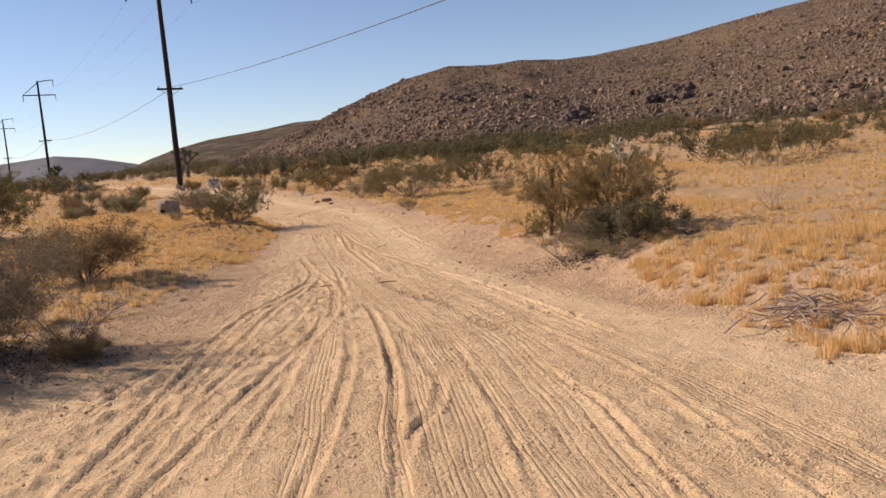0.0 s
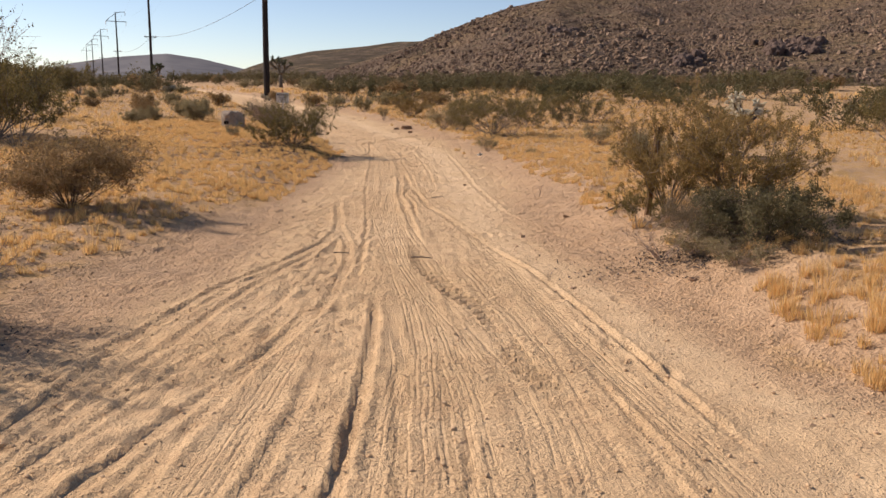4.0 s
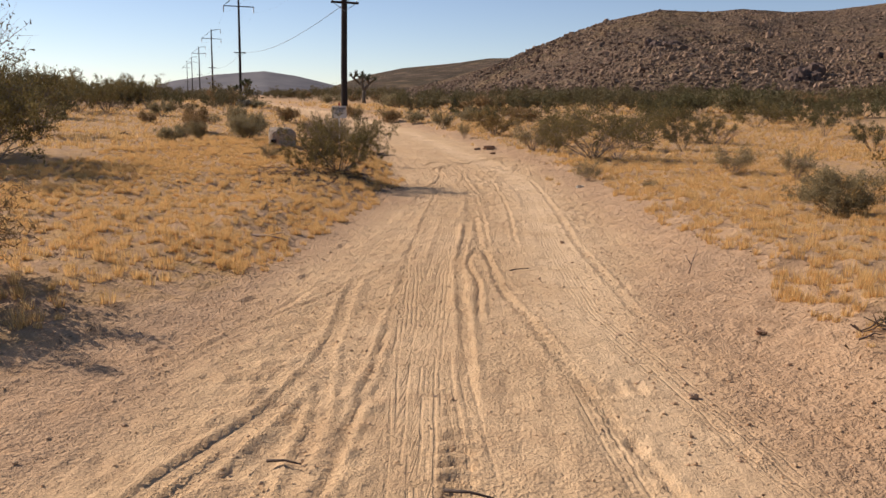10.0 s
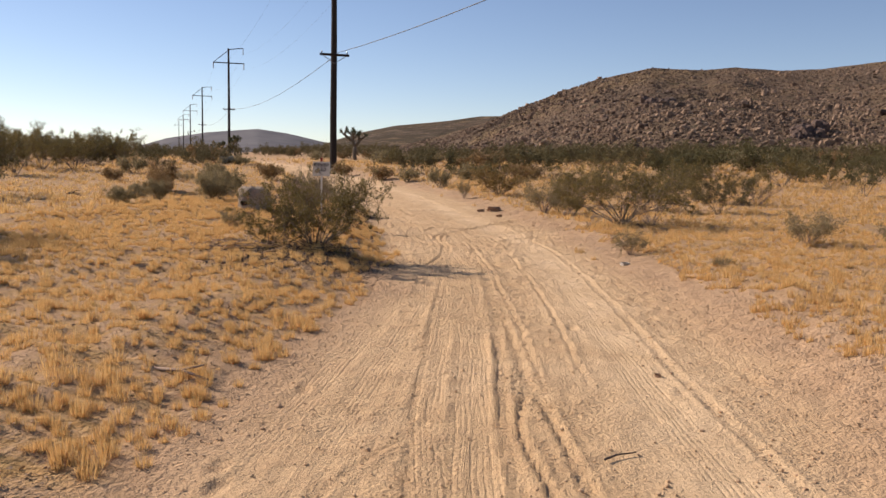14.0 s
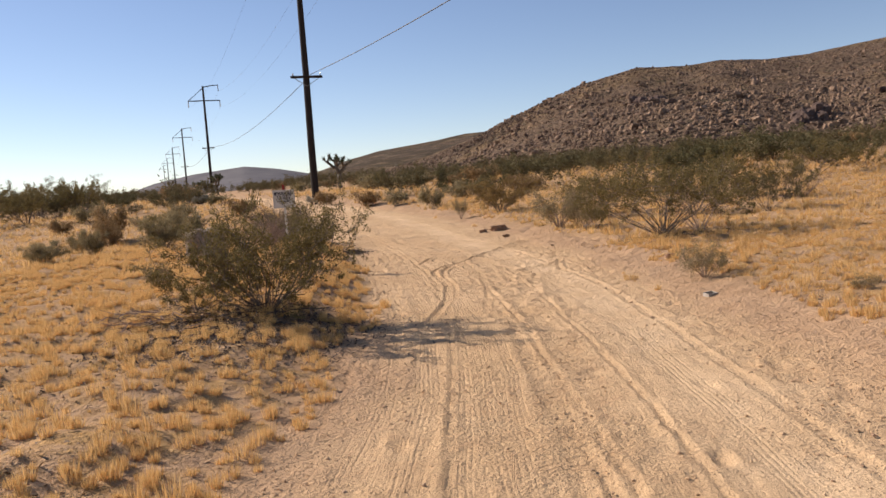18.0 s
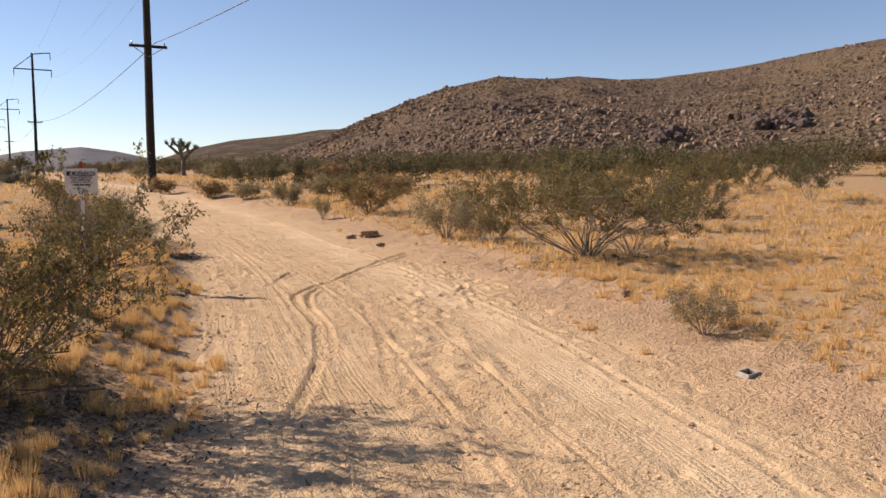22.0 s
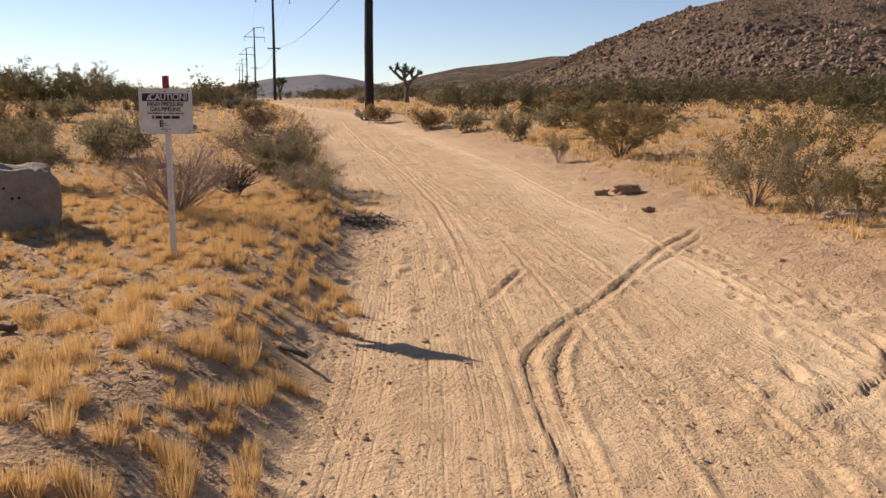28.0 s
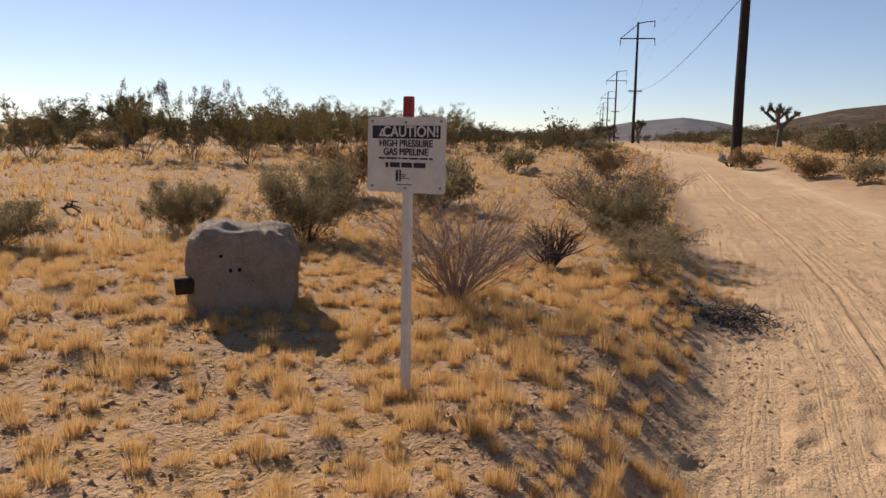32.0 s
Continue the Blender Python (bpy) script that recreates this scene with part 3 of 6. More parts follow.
def build_ground():
    side = far_steps(26, 2600)[1:]
    cols = np.array([-v for v in side[::-1]] + list(graded([(-26, 0.6), (-16, 0.3), (-9, 0.13), (-4.4, 0.06), (-2.7, 0.026), (2.5, 0.05), (4.2, 0.13), (9, 0.3), (16, 0.6), (26, 1)])) + side)
    rows = np.array([-v for v in far_steps(4, 600)[::-1]] + list(graded([(-3.4, 0.2), (2.5, 0.06), (5, 0.042), (17, 0.06), (40, 0.12), (52, 0.3), (75, 0.8), (100, 1)])) + far_steps(100, 3000)[1:])
    y = rows[:, None] + 0 * cols[None]
    left, right = road_edges(rows)
    middle = np.where(rows < 5, -0.2, (left + right) / 2)
    x = cols[None] + np.where(rows > 160, -60, middle)[:, None]
    z = rough_land(x, y)
    left, right = road_edges(y)
    inside = np.minimum(x - left - (0.95 * smooth_step(8.5, 10.5, y) - 0.35 * smooth_step(14, 18, y)) * (1 - smooth_step(27, 31, y)), right - x - 0.6 * smooth_step(7, 10, y) * (1 - smooth_step(16, 21, y))) + 0.35 * fbm(x * 0.8, y * 0.8, 21)
    sand = smooth_step(-0.5, 0.45, inside)
    tread, tread_u = np.zeros_like(z), np.zeros_like(z)
    lane = np.interp(y, [-5, 5, 9, 12, 17, 22, 27, 32, 37, 43, 52, 70, 97], [3.4, 2.5, 1.85, 1.3, 0.3, 0.0, -0.3, -1.0, -2.1, -3.8, -7.0, -15.3, -29])
    packed = np.exp(-(((x - lane) / 0.5) ** 2)) * smooth_step(0, 12, y) * sand
    # churned loose sand, lying less on the beaten tyre tracks
    beaten = np.zeros_like(z)
    for kind, width, depth, pts in TRACKS:
        if kind != "lug":
            py, px = np.array(pts).T
            way = np.interp(rows, py, px, left=99, right=99)[:, None]
            beaten = np.maximum(beaten, 1 - smooth_step(width * 0.45, width * 0.75, np.abs(x - way)))
    churn = smooth_step(-0.15, 0.5, fbm(x * 0.7, y * 0.35, 31)) * sand
    z += sand * (0.010 * fbm(x * 3.2, y * 2.2, 12) + 0.04 * (0.3 + churn) * (1 - 0.85 * packed) * (1 - 0.75 * beaten) * fbm(x * 8, y * 6, 13, 4))
    z += (1 - sand) * (1 - smooth_step(4, 9, np.maximum(left - x, x - right))) * (0.022 * fbm(x * 7, y * 6, 16, 4) + 0.012 * np.clip(fbm(x * 13, y * 11, 17, 2), 0, 1))
    along = x - middle[:, None]
    z += sand * (1 - 0.75 * packed) * (0.003 * fbm(along * 5, y * 0.4, 14, 3) + 0.008 * fbm(along * 14, y * 0.6, 15, 2))
    worn, heap, rut = np.zeros_like(z), np.zeros_like(z), np.zeros_like(z)
    for n, (kind, width, depth, pts) in enumerate(TRACKS):
        py, px = np.array(pts).T
        width *= 0.68 if kind == "rut" else 1
        on = np.nonzero((rows > py[0]) & (rows < py[-1]))[0]
        fine_y = rows[on]
        path = np.interp(fine_y, py, px)
        k = 5
        pad = np.pad(path, k, mode="edge")
        path = np.convolve(pad, np.ones(2 * k + 1) / (2 * k + 1), "valid") + 0.03 * fbm(fine_y * 0.8, fine_y * 0 + n, n)
        slope = np.gradient(path, fine_y)
        u = (x[on] - path[:, None]) / np.sqrt(1 + slope**2)[:, None]
        run = 0.22 * (py[-1] - py[0])
        fade = (smooth_step(py[0], py[0] + min(1.2, run), fine_y) * (1 - smooth_step(py[-1] - min(1.5, run), py[-1], fine_y)))[:, None]
        ragged = 1 + 0.45 * fbm(x[on] * 0.8, y[on] * 0.7, 40 + n, 3)
        inner = 1 - smooth_step(width * 0.36, width * 0.54, np.abs(u) + 0.009 * fbm(x[on] * 7, y[on] * 4, 60 + n, 2))
        ridge = np.exp(-(((np.abs(u) - width * 0.66) / 0.026) ** 2)) * np.clip(1 + 0.9 * fbm(x[on] * 9, y[on] * 5, 160 + n, 2), 0.2, 2.0)
        if kind == "rut":
            # two beads of the tyre with a low crest between them
            inner = inner * (1 - 0.5 * np.exp(-((u / (width * 0.16)) ** 2)))
        cut = depth * (0.52 if kind == "rut" else 0.4) * fade * np.clip(ragged, 0.4, 1.6)
        worn[on] = np.maximum(worn[on], cut * inner)
        heap[on] = np.maximum(heap[on], cut * (0.95 if kind == "rut" else 0.5) * ridge)
        if kind == "rut":
            rut[on] = np.maximum(rut[on], (1 - smooth_step(width * 0.4, width * 0.7, np.abs(u))) * fade)
        if kind in ("rib", "coarse"):
            m = inner * fade * (0.6 + 0.4 * np.clip(ragged, 0, 1.5)) * np.interp(fine_y, [15, 21], [1, 0.55])[:, None]
            take = m > tread[on]
            tread[on] = np.where(take, m, tread[on])
            tread_u[on] = np.where(take, u * (0.55 if kind == "coarse" else 0.85), tread_u[on])
        if kind == "lug":
            bar = np.sin(math.tau * (y[on] / 0.165 + 0.3 * np.abs(u / width) + 0.35 * fbm(x[on] * 2, y[on] * 2, 33, 2)))
            z[on] += inner * fade * depth * np.clip(bar * 2.0 - 0.7, -1, 1) * np.clip(0.3 + 1.2 * fbm(x[on] * 3, y[on] * 1.5, 35, 2) + 0.5 * ragged, 0, 1.6)
    # footprints, thickest at the edges of the road
    prints = np.random.default_rng(5)
    for k in range(330):
        if k < 190:
            cx, cy = prints.uniform(-1.6, 0.5), prints.uniform(31.5, 41)
        else:
            cy = prints.uniform(4, 44)
            l_, r_ = road_edges(cy)
            cx = r_ + prints.uniform(-1.4, 0.4) if k % 2 else l_ + prints.uniform(-0.3, 1.3)
        turn = prints.uniform(-0.5, 0.5)
        i0, i1 = np.searchsorted(rows, (cy - 0.4, cy + 0.4))
        dx, dy = x[i0:i1] - cx, y[i0:i1] - cy
        a_, b_ = dx * math.cos(turn) + dy * math.sin(turn), dy * math.cos(turn) - dx * math.sin(turn)
        q = (a_ / 0.055) ** 2 + (b_ / 0.13) ** 2
        z[i0:i1] += prints.uniform(0.008, 0.022) * (0.9 * np.exp(-((q - 2.2) ** 2) / 1.6) * 0.6 - np.exp(-(q**1.5)))
    z += heap * (1 - np.clip(worn / 0.012, 0, 0.85)) - worn
    gold = smooth_step(0.25, 1.3, -inside - np.where(x < left + 1.2, 0.7 * (1 - smooth_step(14, 18, y)), 0) - np.where(x > right, 1.0 - 0.6 * smooth_step(18, 28, y), 0) + 0.5 * fbm(x * 0.5, y * 0.5, 22)) * (1 - 0.6 * smooth_step(40, 200, np.hypot(x, y - 20)))
    me = bpy.data.meshes.new("ground")
    nr, nc = z.shape
    i = (np.arange(nr - 1)[:, None] * nc + np.arange(nc - 1)[None]).ravel()
    quads = np.stack([i, i + 1, i + nc + 1, i + nc], 1).astype(np.int32)
    me.vertices.add(nr * nc)
    me.vertices.foreach_set("co", np.stack([x, y, z], -1).astype(np.float32).ravel())
    me.loops.add(quads.size)
    me.loops.foreach_set("vertex_index", quads.ravel())
    me.polygons.add(len(quads))
    me.polygons.foreach_set("loop_start", np.arange(0, quads.size, 4, dtype=np.int32))
    me.polygons.foreach_set("use_smooth", np.ones(len(quads), bool))
    for name, data in (("sand", sand), ("tread", tread), ("tread_u", tread_u), ("packed", packed), ("along", along), ("gold", gold), ("rut", rut)):
        me.attributes.new(name, "FLOAT", "POINT").data.foreach_set("value", data.astype(np.float32).ravel())
    me.update(calc_edges=True)
    me.validate()
    me.materials.append(M_GROUND)
    return tagged(new("ground", me), "sandy desert ground with a rutted dirt road and dry grass verges", "ground", kind="structure")


build_ground()

# ---- hills ----
EYE = (-0.6, 13.0)
NEAR_AZ = [-14, -10, -6, -3.6, -2.3, -1.1, 1.2, 4.3, 7.7, 10.6, 13, 15.5, 18, 21.8, 24.5, 30, 38, 50, 62, 78, 90]
NEAR_EL = [0.3, 1.2, 2.3, 3.1, 3.55, 4.05, 5.0, 6.15, 6.85, 6.72, 6.87, 6.6, 6.58, 6.95, 7.2, 8.1, 9.0, 9.2, 8.0, 4.0, 1.0]
NEAR_R1 = [235, 230, 220, 212, 206, 200, 192, 186, 184, 188, 195, 204, 214, 226, 234, 240, 240, 240, 240, 240, 240]
NEAR_R0 = [190, 165, 138, 122, 112, 106, 97, 90, 85, 83, 83, 84, 86, 88, 89, 88, 86, 84, 88, 115, 150]
FAR_AZ = [-22, -17, -15, -14, -12.1, -9.8, -5.8, -3.8, -1, 3, 9, 14]
FAR_EL = [0.2, 0.5, 1.05, 1.5, 2.14, 2.64, 3.08, 3.4, 3.5, 3.3, 2.4, 1.0]


def near_hill_z(az, r):
    el, r1, r0 = (np.interp(az, NEAR_AZ, k) for k in (NEAR_EL, NEAR_R1, NEAR_R0))
    x, y = EYE[0] + r * np.sin(np.radians(az)), EYE[1] + r * np.cos(np.radians(az))
    top = r1 * np.tan(np.radians(el)) + 1.7
    s = (r - r0) / (r1 - r0)
    f = np.where(s < 1, np.clip(s, -0.6, 1) ** 1.0, 1 - 0.35 * np.clip(s - 1, 0, 4))
    f = np.where(s < 0.25, f * 0.5 + smooth_step(-0.1, 0.25, s) * 0.125, f)
    z0 = land(x, y)
    bumps = 2.6 * fbm(x * 0.02, y * 0.02, 51) + 1.5 * fbm(x * 0.06, y * 0.06, 52) + 0.6 * fbm(x * 0.25, y * 0.25, 53)
    steep = smooth_step(0.02, 0.35, s) * (1 - 0.82 * smooth_step(0.75, 1.0, s)) * np.minimum(1, el / 4)
    return x, y, z0 - 0.6 + (top - z0) * f + bumps * steep


def sheet(name, x, y, z, material, label):
    nr, nc = z.shape
    i = (np.arange(nr - 1)[:, None] * nc + np.arange(nc - 1)[None]).ravel()
    g = Geo()
    g.v, g.f = [np.stack([x, y, z], -1).reshape(-1, 3)], np.stack([i, i + nc, i + nc + 1, i + 1], 1).tolist()
    me = g.mesh(name, material, True)
    return tagged(new(name, me), label, "hill", kind="structure")


az, r = np.meshgrid(np.linspace(-14, 90, 340), np.r_[np.linspace(64, 250, 190), np.linspace(256, 430, 14)], indexing="ij")
hx, hy, hz = near_hill_z(az, r)
sheet("hillside", hx, hy, hz, M_HILL, "brown boulder-strewn desert hill with a rounded ridge")
az, r = np.meshgrid(np.linspace(-22, 14, 130), np.linspace(250, 640, 60), indexing="ij")
s = (r - 300) / (430 - 300)
fx, fy = EYE[0] + r * np.sin(np.radians(az)), EYE[1] + r * np.cos(np.radians(az))
top = 430 * np.tan(np.radians(np.interp(az, FAR_AZ, FAR_EL))) + 1.7
fz = np.where(s < 1, np.clip(s, -0.5, 1), 1 - 0.4 * (s - 1)) * top + (3 * fbm(fx * 0.012, fy * 0.012, 55) + 1.0 * fbm(fx * 0.05, fy * 0.05, 56)) * (1 - 0.85 * smooth_step(0.7, 1, s)) + land(fx, fy) * (1 - np.clip(s, 0, 1))
sheet("ridge", fx, fy, fz, M_RIDGE, "long brown ridge behind the nearer hill")
az, r = np.meshgrid(np.linspace(-32, -6, 90), np.linspace(1500, 2900, 30), indexing="ij")
s = (r - 1500) / 700
fx, fy = EYE[0] + r * np.sin(np.radians(az)), EYE[1] + r * np.cos(np.radians(az))
top = 2200 * np.tan(np.radians(np.interp(az, [-32, -28, -27, -25, -22.5, -19.1, -17, -14.7, -12, -6], [0.0, 0.5, 0.85, 1.5, 1.96, 2.28, 2.0, 1.5, 0.9, 0.0])))
fz = np.where(s < 1, np.clip(s, -0.5, 1), 1 - 0.4 * (s - 1)) * top + 9 * fbm(fx * 0.004, fy * 0.004, 57) * (1 - 0.8 * smooth_step(0.6, 1, s)) - 6 * (s < 0.05)
sheet("backdrop_hill", fx, fy, fz, M_FAR_HAZE, "hill on the horizon with blue-grey haze put into its colour")


def scatter_rocks(name, label, places, sizes, material, seed, level=1, flat=1.0, rough=0.34, boxy=0.0):
    """Many stones in one mesh."""
    rng = np.random.default_rng(seed)
    g = Geo()
    forms = []
    for _ in range(7):
        bm = stone(rng, 1.0, rng.uniform(0.7, 1.0), rng.uniform(0.55, 0.9), level, rough, boxy)
        bm.verts.index_update()
        forms.append((np.array([v.co[:] for v in bm.verts]), np.array([[v.index for v in f.verts] for f in bm.faces])))
        bm.free()
    pick = rng.integers(0, len(forms), len(places))
    turn = rng.uniform(0, math.tau, len(places))
    for k, (fv, ff) in enumerate(forms):
        on = pick == k
        c, s_, size = np.cos(turn[on])[:, None], np.sin(turn[on])[:, None], sizes[on][:, None]
        v = np.stack([(fv[:, 0] * c - fv[:, 1] * s_) * size, (fv[:, 0] * s_ + fv[:, 1] * c) * size, fv[:, 2] * size * flat], -1) + places[on][:, None]
        g.add_many(v, ff)
    return tagged(new(name, g.mesh(name, material, False)), label, "rocks", kind="stuff")


rng = np.random.default_rng(11)
n = 44000
az = rng.uniform(-12, 62, n)
u = rng.random(n)
r0, r1 = np.interp(az, NEAR_AZ, NEAR_R0), np.interp(az, NEAR_AZ, NEAR_R1)
r = r0 + (r1 - r0) * u * 0.95 + 1
x, y, z = near_hill_z(az, r)
keep = (fbm(x * 0.045, y * 0.045, 71) + 0.35 * rng.normal(size=n) - 0.3 * (u - 0.4)) > -0.45
size = 0.23 * np.exp(rng.normal(size=n) * 0.42) * (1 + 0.5 * smooth_step(0.1, 0.45, fbm(x * 0.035, y * 0.035, 73)))
size = np.clip(size * (1 - 0.3 * u), 0.13, 0.95)
big = keep & (size > 0.5)
small = keep & ~big
P = np.stack([x, y, z - size * 0.12], -1)
scatter_rocks("hillside_boulders", "brown and grey granite boulders over the hillside", P[big], size[big] * 1.35, M_ROCK, 5, 2, 0.9, 0.6, 0.5)
scatter_rocks("hillside_stones", "small broken brown stones over the hillside", P[small], size[small] * 1.35, M_ROCK, 6, 1, 1.0, 0.5, 0.4)


def rock_outcrop(az0, az1, r0, r1, count, seed, label):
    """Heaped slabs and blocks standing out of the hillside."""
    rng = np.random.default_rng(seed)
    az, r = rng.uniform(az0, az1, count), rng.uniform(r0, r1, count)
    x, y, z = near_hill_z(az, r)
    root = thing("rock_outcrop", pose(float(x[0]), float(y[0]), float(z[0])), label, "rocks", "rock outcrops")
    back = root.matrix_basis.inverted()
    for k in range(count):
        w = rng.uniform(0.6, 1.7)
        ob = part("block", stone(rng, w * 1.25, w, w * rng.uniform(0.7, 1.05), 3, 0.42, 0.35), M_OUTCROP, root)
        ob.matrix_basis = back @ pose(float(x[k]), float(y[k]), float(z[k]) - 0.25 * w, rng.uniform(-14, 14), rng.uniform(-14, 14), rng.uniform(0, 360))


rock_outcrop(22.4, 25.6, 106, 114, 46, 61, "dark heaped granite blocks low on the hillside")
rock_outcrop(7.2, 9.2, 126, 136, 24, 62, "dark cluster of granite blocks on the hillside")
rock_outcrop(16.5, 18.0, 96, 102, 12, 63, "broken granite blocks at the foot of the hill")


# ---- shrubs ----
def shrub_parts(seed, h, w, stems=16, subs=5, leaves=3000, leaf=0.03, vase=0.75, crook=0.12, radius=0.014, slim=0.55, low=0.25, sides=4, fine=True, ends=1.0):
    """Branches and leaves of a many-stemmed bush about h high and w wide, standing on its base."""
    rng = np.random.default_rng(seed)
    wood, spots = Geo(), []
    for k in range(stems):
        a = math.tau * (k + rng.uniform(-0.4, 0.4)) / stems
        reach = w / 2 * rng.uniform(0.25, 1.0) ** 0.7
        top = h * rng.uniform(0.62, 1.0) * (1 - 0.35 * (reach / (w / 2)) ** 2)
        out = np.array([math.cos(a), math.sin(a), 0])
        side = np.array([-out[1], out[0], 0])
        bend = rng.normal(0, crook, 2)
        path = []
        for s in np.linspace(0, 1, 7):
            p = out * reach * (s**vase) + np.array([0, 0, top]) * (s ** (1.0 / (0.5 + vase)))
            p = p + side * w * bend[0] * math.sin(2.6 * s) + out * w * 0.4 * bend[1] * math.sin(5 * s)
            path.append(p + rng.normal(0, 0.008 * h, 3) * (s > 0) + out * 0.03 * w)
        path = np.array(path)
        wood.tube(path, radius * np.linspace(1.0, 0.25, 7) * rng.uniform(0.7, 1.25), sides, False)
        for _ in range(subs):
            s = rng.uniform(low, 0.97)
            i = min(int(s * 6), 5)
            start = path[i] + (path[i + 1] - path[i]) * (s * 6 - i)
            d = (path[i + 1] - path[i]) / np.linalg.norm(path[i + 1] - path[i])
            d = d + rng.normal(0, 0.55, 3) + out * 0.25 + np.array([0, 0, 0.25])
            d /= np.linalg.norm(d)
            length = h * rng.uniform(0.16, 0.34)
            twig = [start + d * length * q + rng.normal(0, 0.012 * h, 3) * q for q in (0, 0.35, 0.7, 1)]
            if fine or rng.random() < 0.25:
                wood.tube(twig, [radius * 0.42, radius * 0.33, radius * 0.24, radius * 0.12], 3, False)
            spots.append(np.array(twig))
            for _ in range(2):
                q = rng.uniform(0.25, 0.9)
                e = d + rng.normal(0, 0.7, 3)
                e /= np.linalg.norm(e)
                b = start + d * length * q
                tip = b + e * length * rng.uniform(0.35, 0.7)
                if fine:
                    wood.tube([b, (b + tip) / 2 + rng.normal(0, 0.01, 3), tip], [radius * 0.25, radius * 0.18, radius * 0.08], 3, False)
                spots.append(np.array([b, b * 0.6 + tip * 0.4, b * 0.2 + tip * 0.8, tip]))
    foliage = Geo()
    if leaves:
        spots = np.array(spots)
        pick = rng.integers(0, len(spots), leaves)
        t = (0.15 + 0.85 * rng.random(leaves) ** ends) * 3
        i = np.minimum(t.astype(int), 2)
        f = (t - i)[:, None]
        c = spots[pick, i] * (1 - f) + spots[pick, i + 1] * f + rng.normal(0, leaf * 0.95, (leaves, 3))
        c[:, 2] = np.maximum(c[:, 2], 0.03)
        u = rng.normal(size=(leaves, 3)) + np.array([0, 0, 0.5])
        u /= np.linalg.norm(u, axis=1)[:, None]
        v = np.cross(u, rng.normal(size=(leaves, 3)))
        v /= np.linalg.norm(v, axis=1)[:, None]
        size = leaf * rng.uniform(0.55, 1.25, leaves)[:, None]
        foliage.add_many(np.stack([c - u * size * 0.6 + v * size * slim * 0.6, c - u * size * 0.6 - v * size * slim * 0.6, c + u * size * 0.85], 1), [[0, 1, 2]])
    return wood, foliage


SHRUBS = {}


def shrub(kind, x, y, h, w, group, label, name="shrub", category="bush", turn=None, lean=0.0):
    """A bush of one of the kinds below; the meshes of a kind are shared between bushes."""
    wood, foliage, h0, w0 = SHRUBS[kind]
    rz = (x * 37.7 + y * 91.3) % 360 if turn is None else turn
    ob = thing(name, at(x, y, 0.03, rz) @ pose(0, 0, 0, lean, 0, 0) @ Matrix.Diagonal((w / w0, w / w0, h / h0, 1)), label, category, group)
    b = new("woody_frame", wood)
    b.parent = ob
    if kind == "bare_twigs_a":
        f = new("twig_spray", SHRUBS["fine_twigs_a"][0])
        f.parent = ob
    if foliage:
        f = new("foliage", foliage)
        f.parent = ob
    return ob


def make_kind(kind, leaf_material_, stem_material, h, w, **how):
    wood, foliage = shrub_parts(sum(map(ord, kind)), h, w, **how)
    SHRUBS[kind] = (wood.mesh(kind + "_branches", stem_material), foliage.mesh(kind + "_leaves", leaf_material_) if foliage.count else None, h, w)


make_kind("creosote_near_a", M_LEAF, M_STEM, 1.6, 2.5, stems=30, subs=9, leaves=30000, leaf=0.025, vase=0.85, low=0.12, radius=0.011, ends=0.55, crook=0.2)
make_kind("creosote_open_a", M_LEAF, M_STEM, 1.8, 3.0, stems=34, subs=8, leaves=27000, leaf=0.028, vase=0.9, low=0.45, radius=0.011, ends=0.6, crook=0.24)
make_kind("creosote_near_b", M_LEAF_OLIVE, M_STEM, 1.8, 2.4, stems=24, subs=7, leaves=30000, leaf=0.025, vase=0.9, low=0.12, radius=0.011)
for q in "abc":
    make_kind("creosote_mid_" + q, M_SCRUB if q == "b" else M_LEAF, M_STEM, 1.9, 2.5, stems=13, subs=5, leaves=7600, leaf=0.047, slim=0.42, vase=0.8, low=0.3, radius=0.013, sides=3)
    make_kind("creosote_far_" + q, M_SCRUB, M_STEM, 1.7, 2.6, stems=8, subs=5, leaves=1350, leaf=0.125, vase=0.8, low=0.2, radius=0.016, slim=0.42, sides=3, fine=False)
for q in "abc":
    make_kind("creosote_distant_" + q, M_SCRUB, M_STEM, 1.7, 2.6, stems=6, subs=5, leaves=620, leaf=0.17, vase=0.8, low=0.15, radius=0.016, slim=0.45, sides=3, fine=False)
for q in "ab":
    make_kind("broom_mid_" + q, M_LEAF_DRY if q == "a" else M_LEAF_GREY, M_DARK_STEM, 1.0, 1.6, stems=30, subs=4, leaves=14500, leaf=0.054, vase=0.9, low=0.1, radius=0.006, slim=0.19)
    make_kind("broom_far_" + q, M_LEAF_DRY if q == "a" else M_LEAF_GREY, M_DARK_STEM, 1.0, 1.5, stems=9, subs=4, leaves=1800, leaf=0.11, vase=0.95, low=0.15, radius=0.01, slim=0.35, sides=3, fine=False)
make_kind("grey_mid_a", M_LEAF_GREY, M_TWIG, 0.7, 0.9, stems=18, subs=5, leaves=3600, leaf=0.038, vase=0.95, low=0.25, radius=0.006, slim=0.25)
make_kind("dark_low_a", M_LEAF_DARK, M_DARK_STEM, 0.9, 2.0, stems=26, subs=7, leaves=16000, leaf=0.038, vase=1.0, low=0.2, radius=0.008, slim=0.35)
make_kind("thicket_a", M_THICKET, M_STEM, 1.6, 2.8, stems=85, subs=7, leaves=34000, leaf=0.052, vase=0.85, low=0.02, radius=0.006, slim=0.13, crook=0.08)
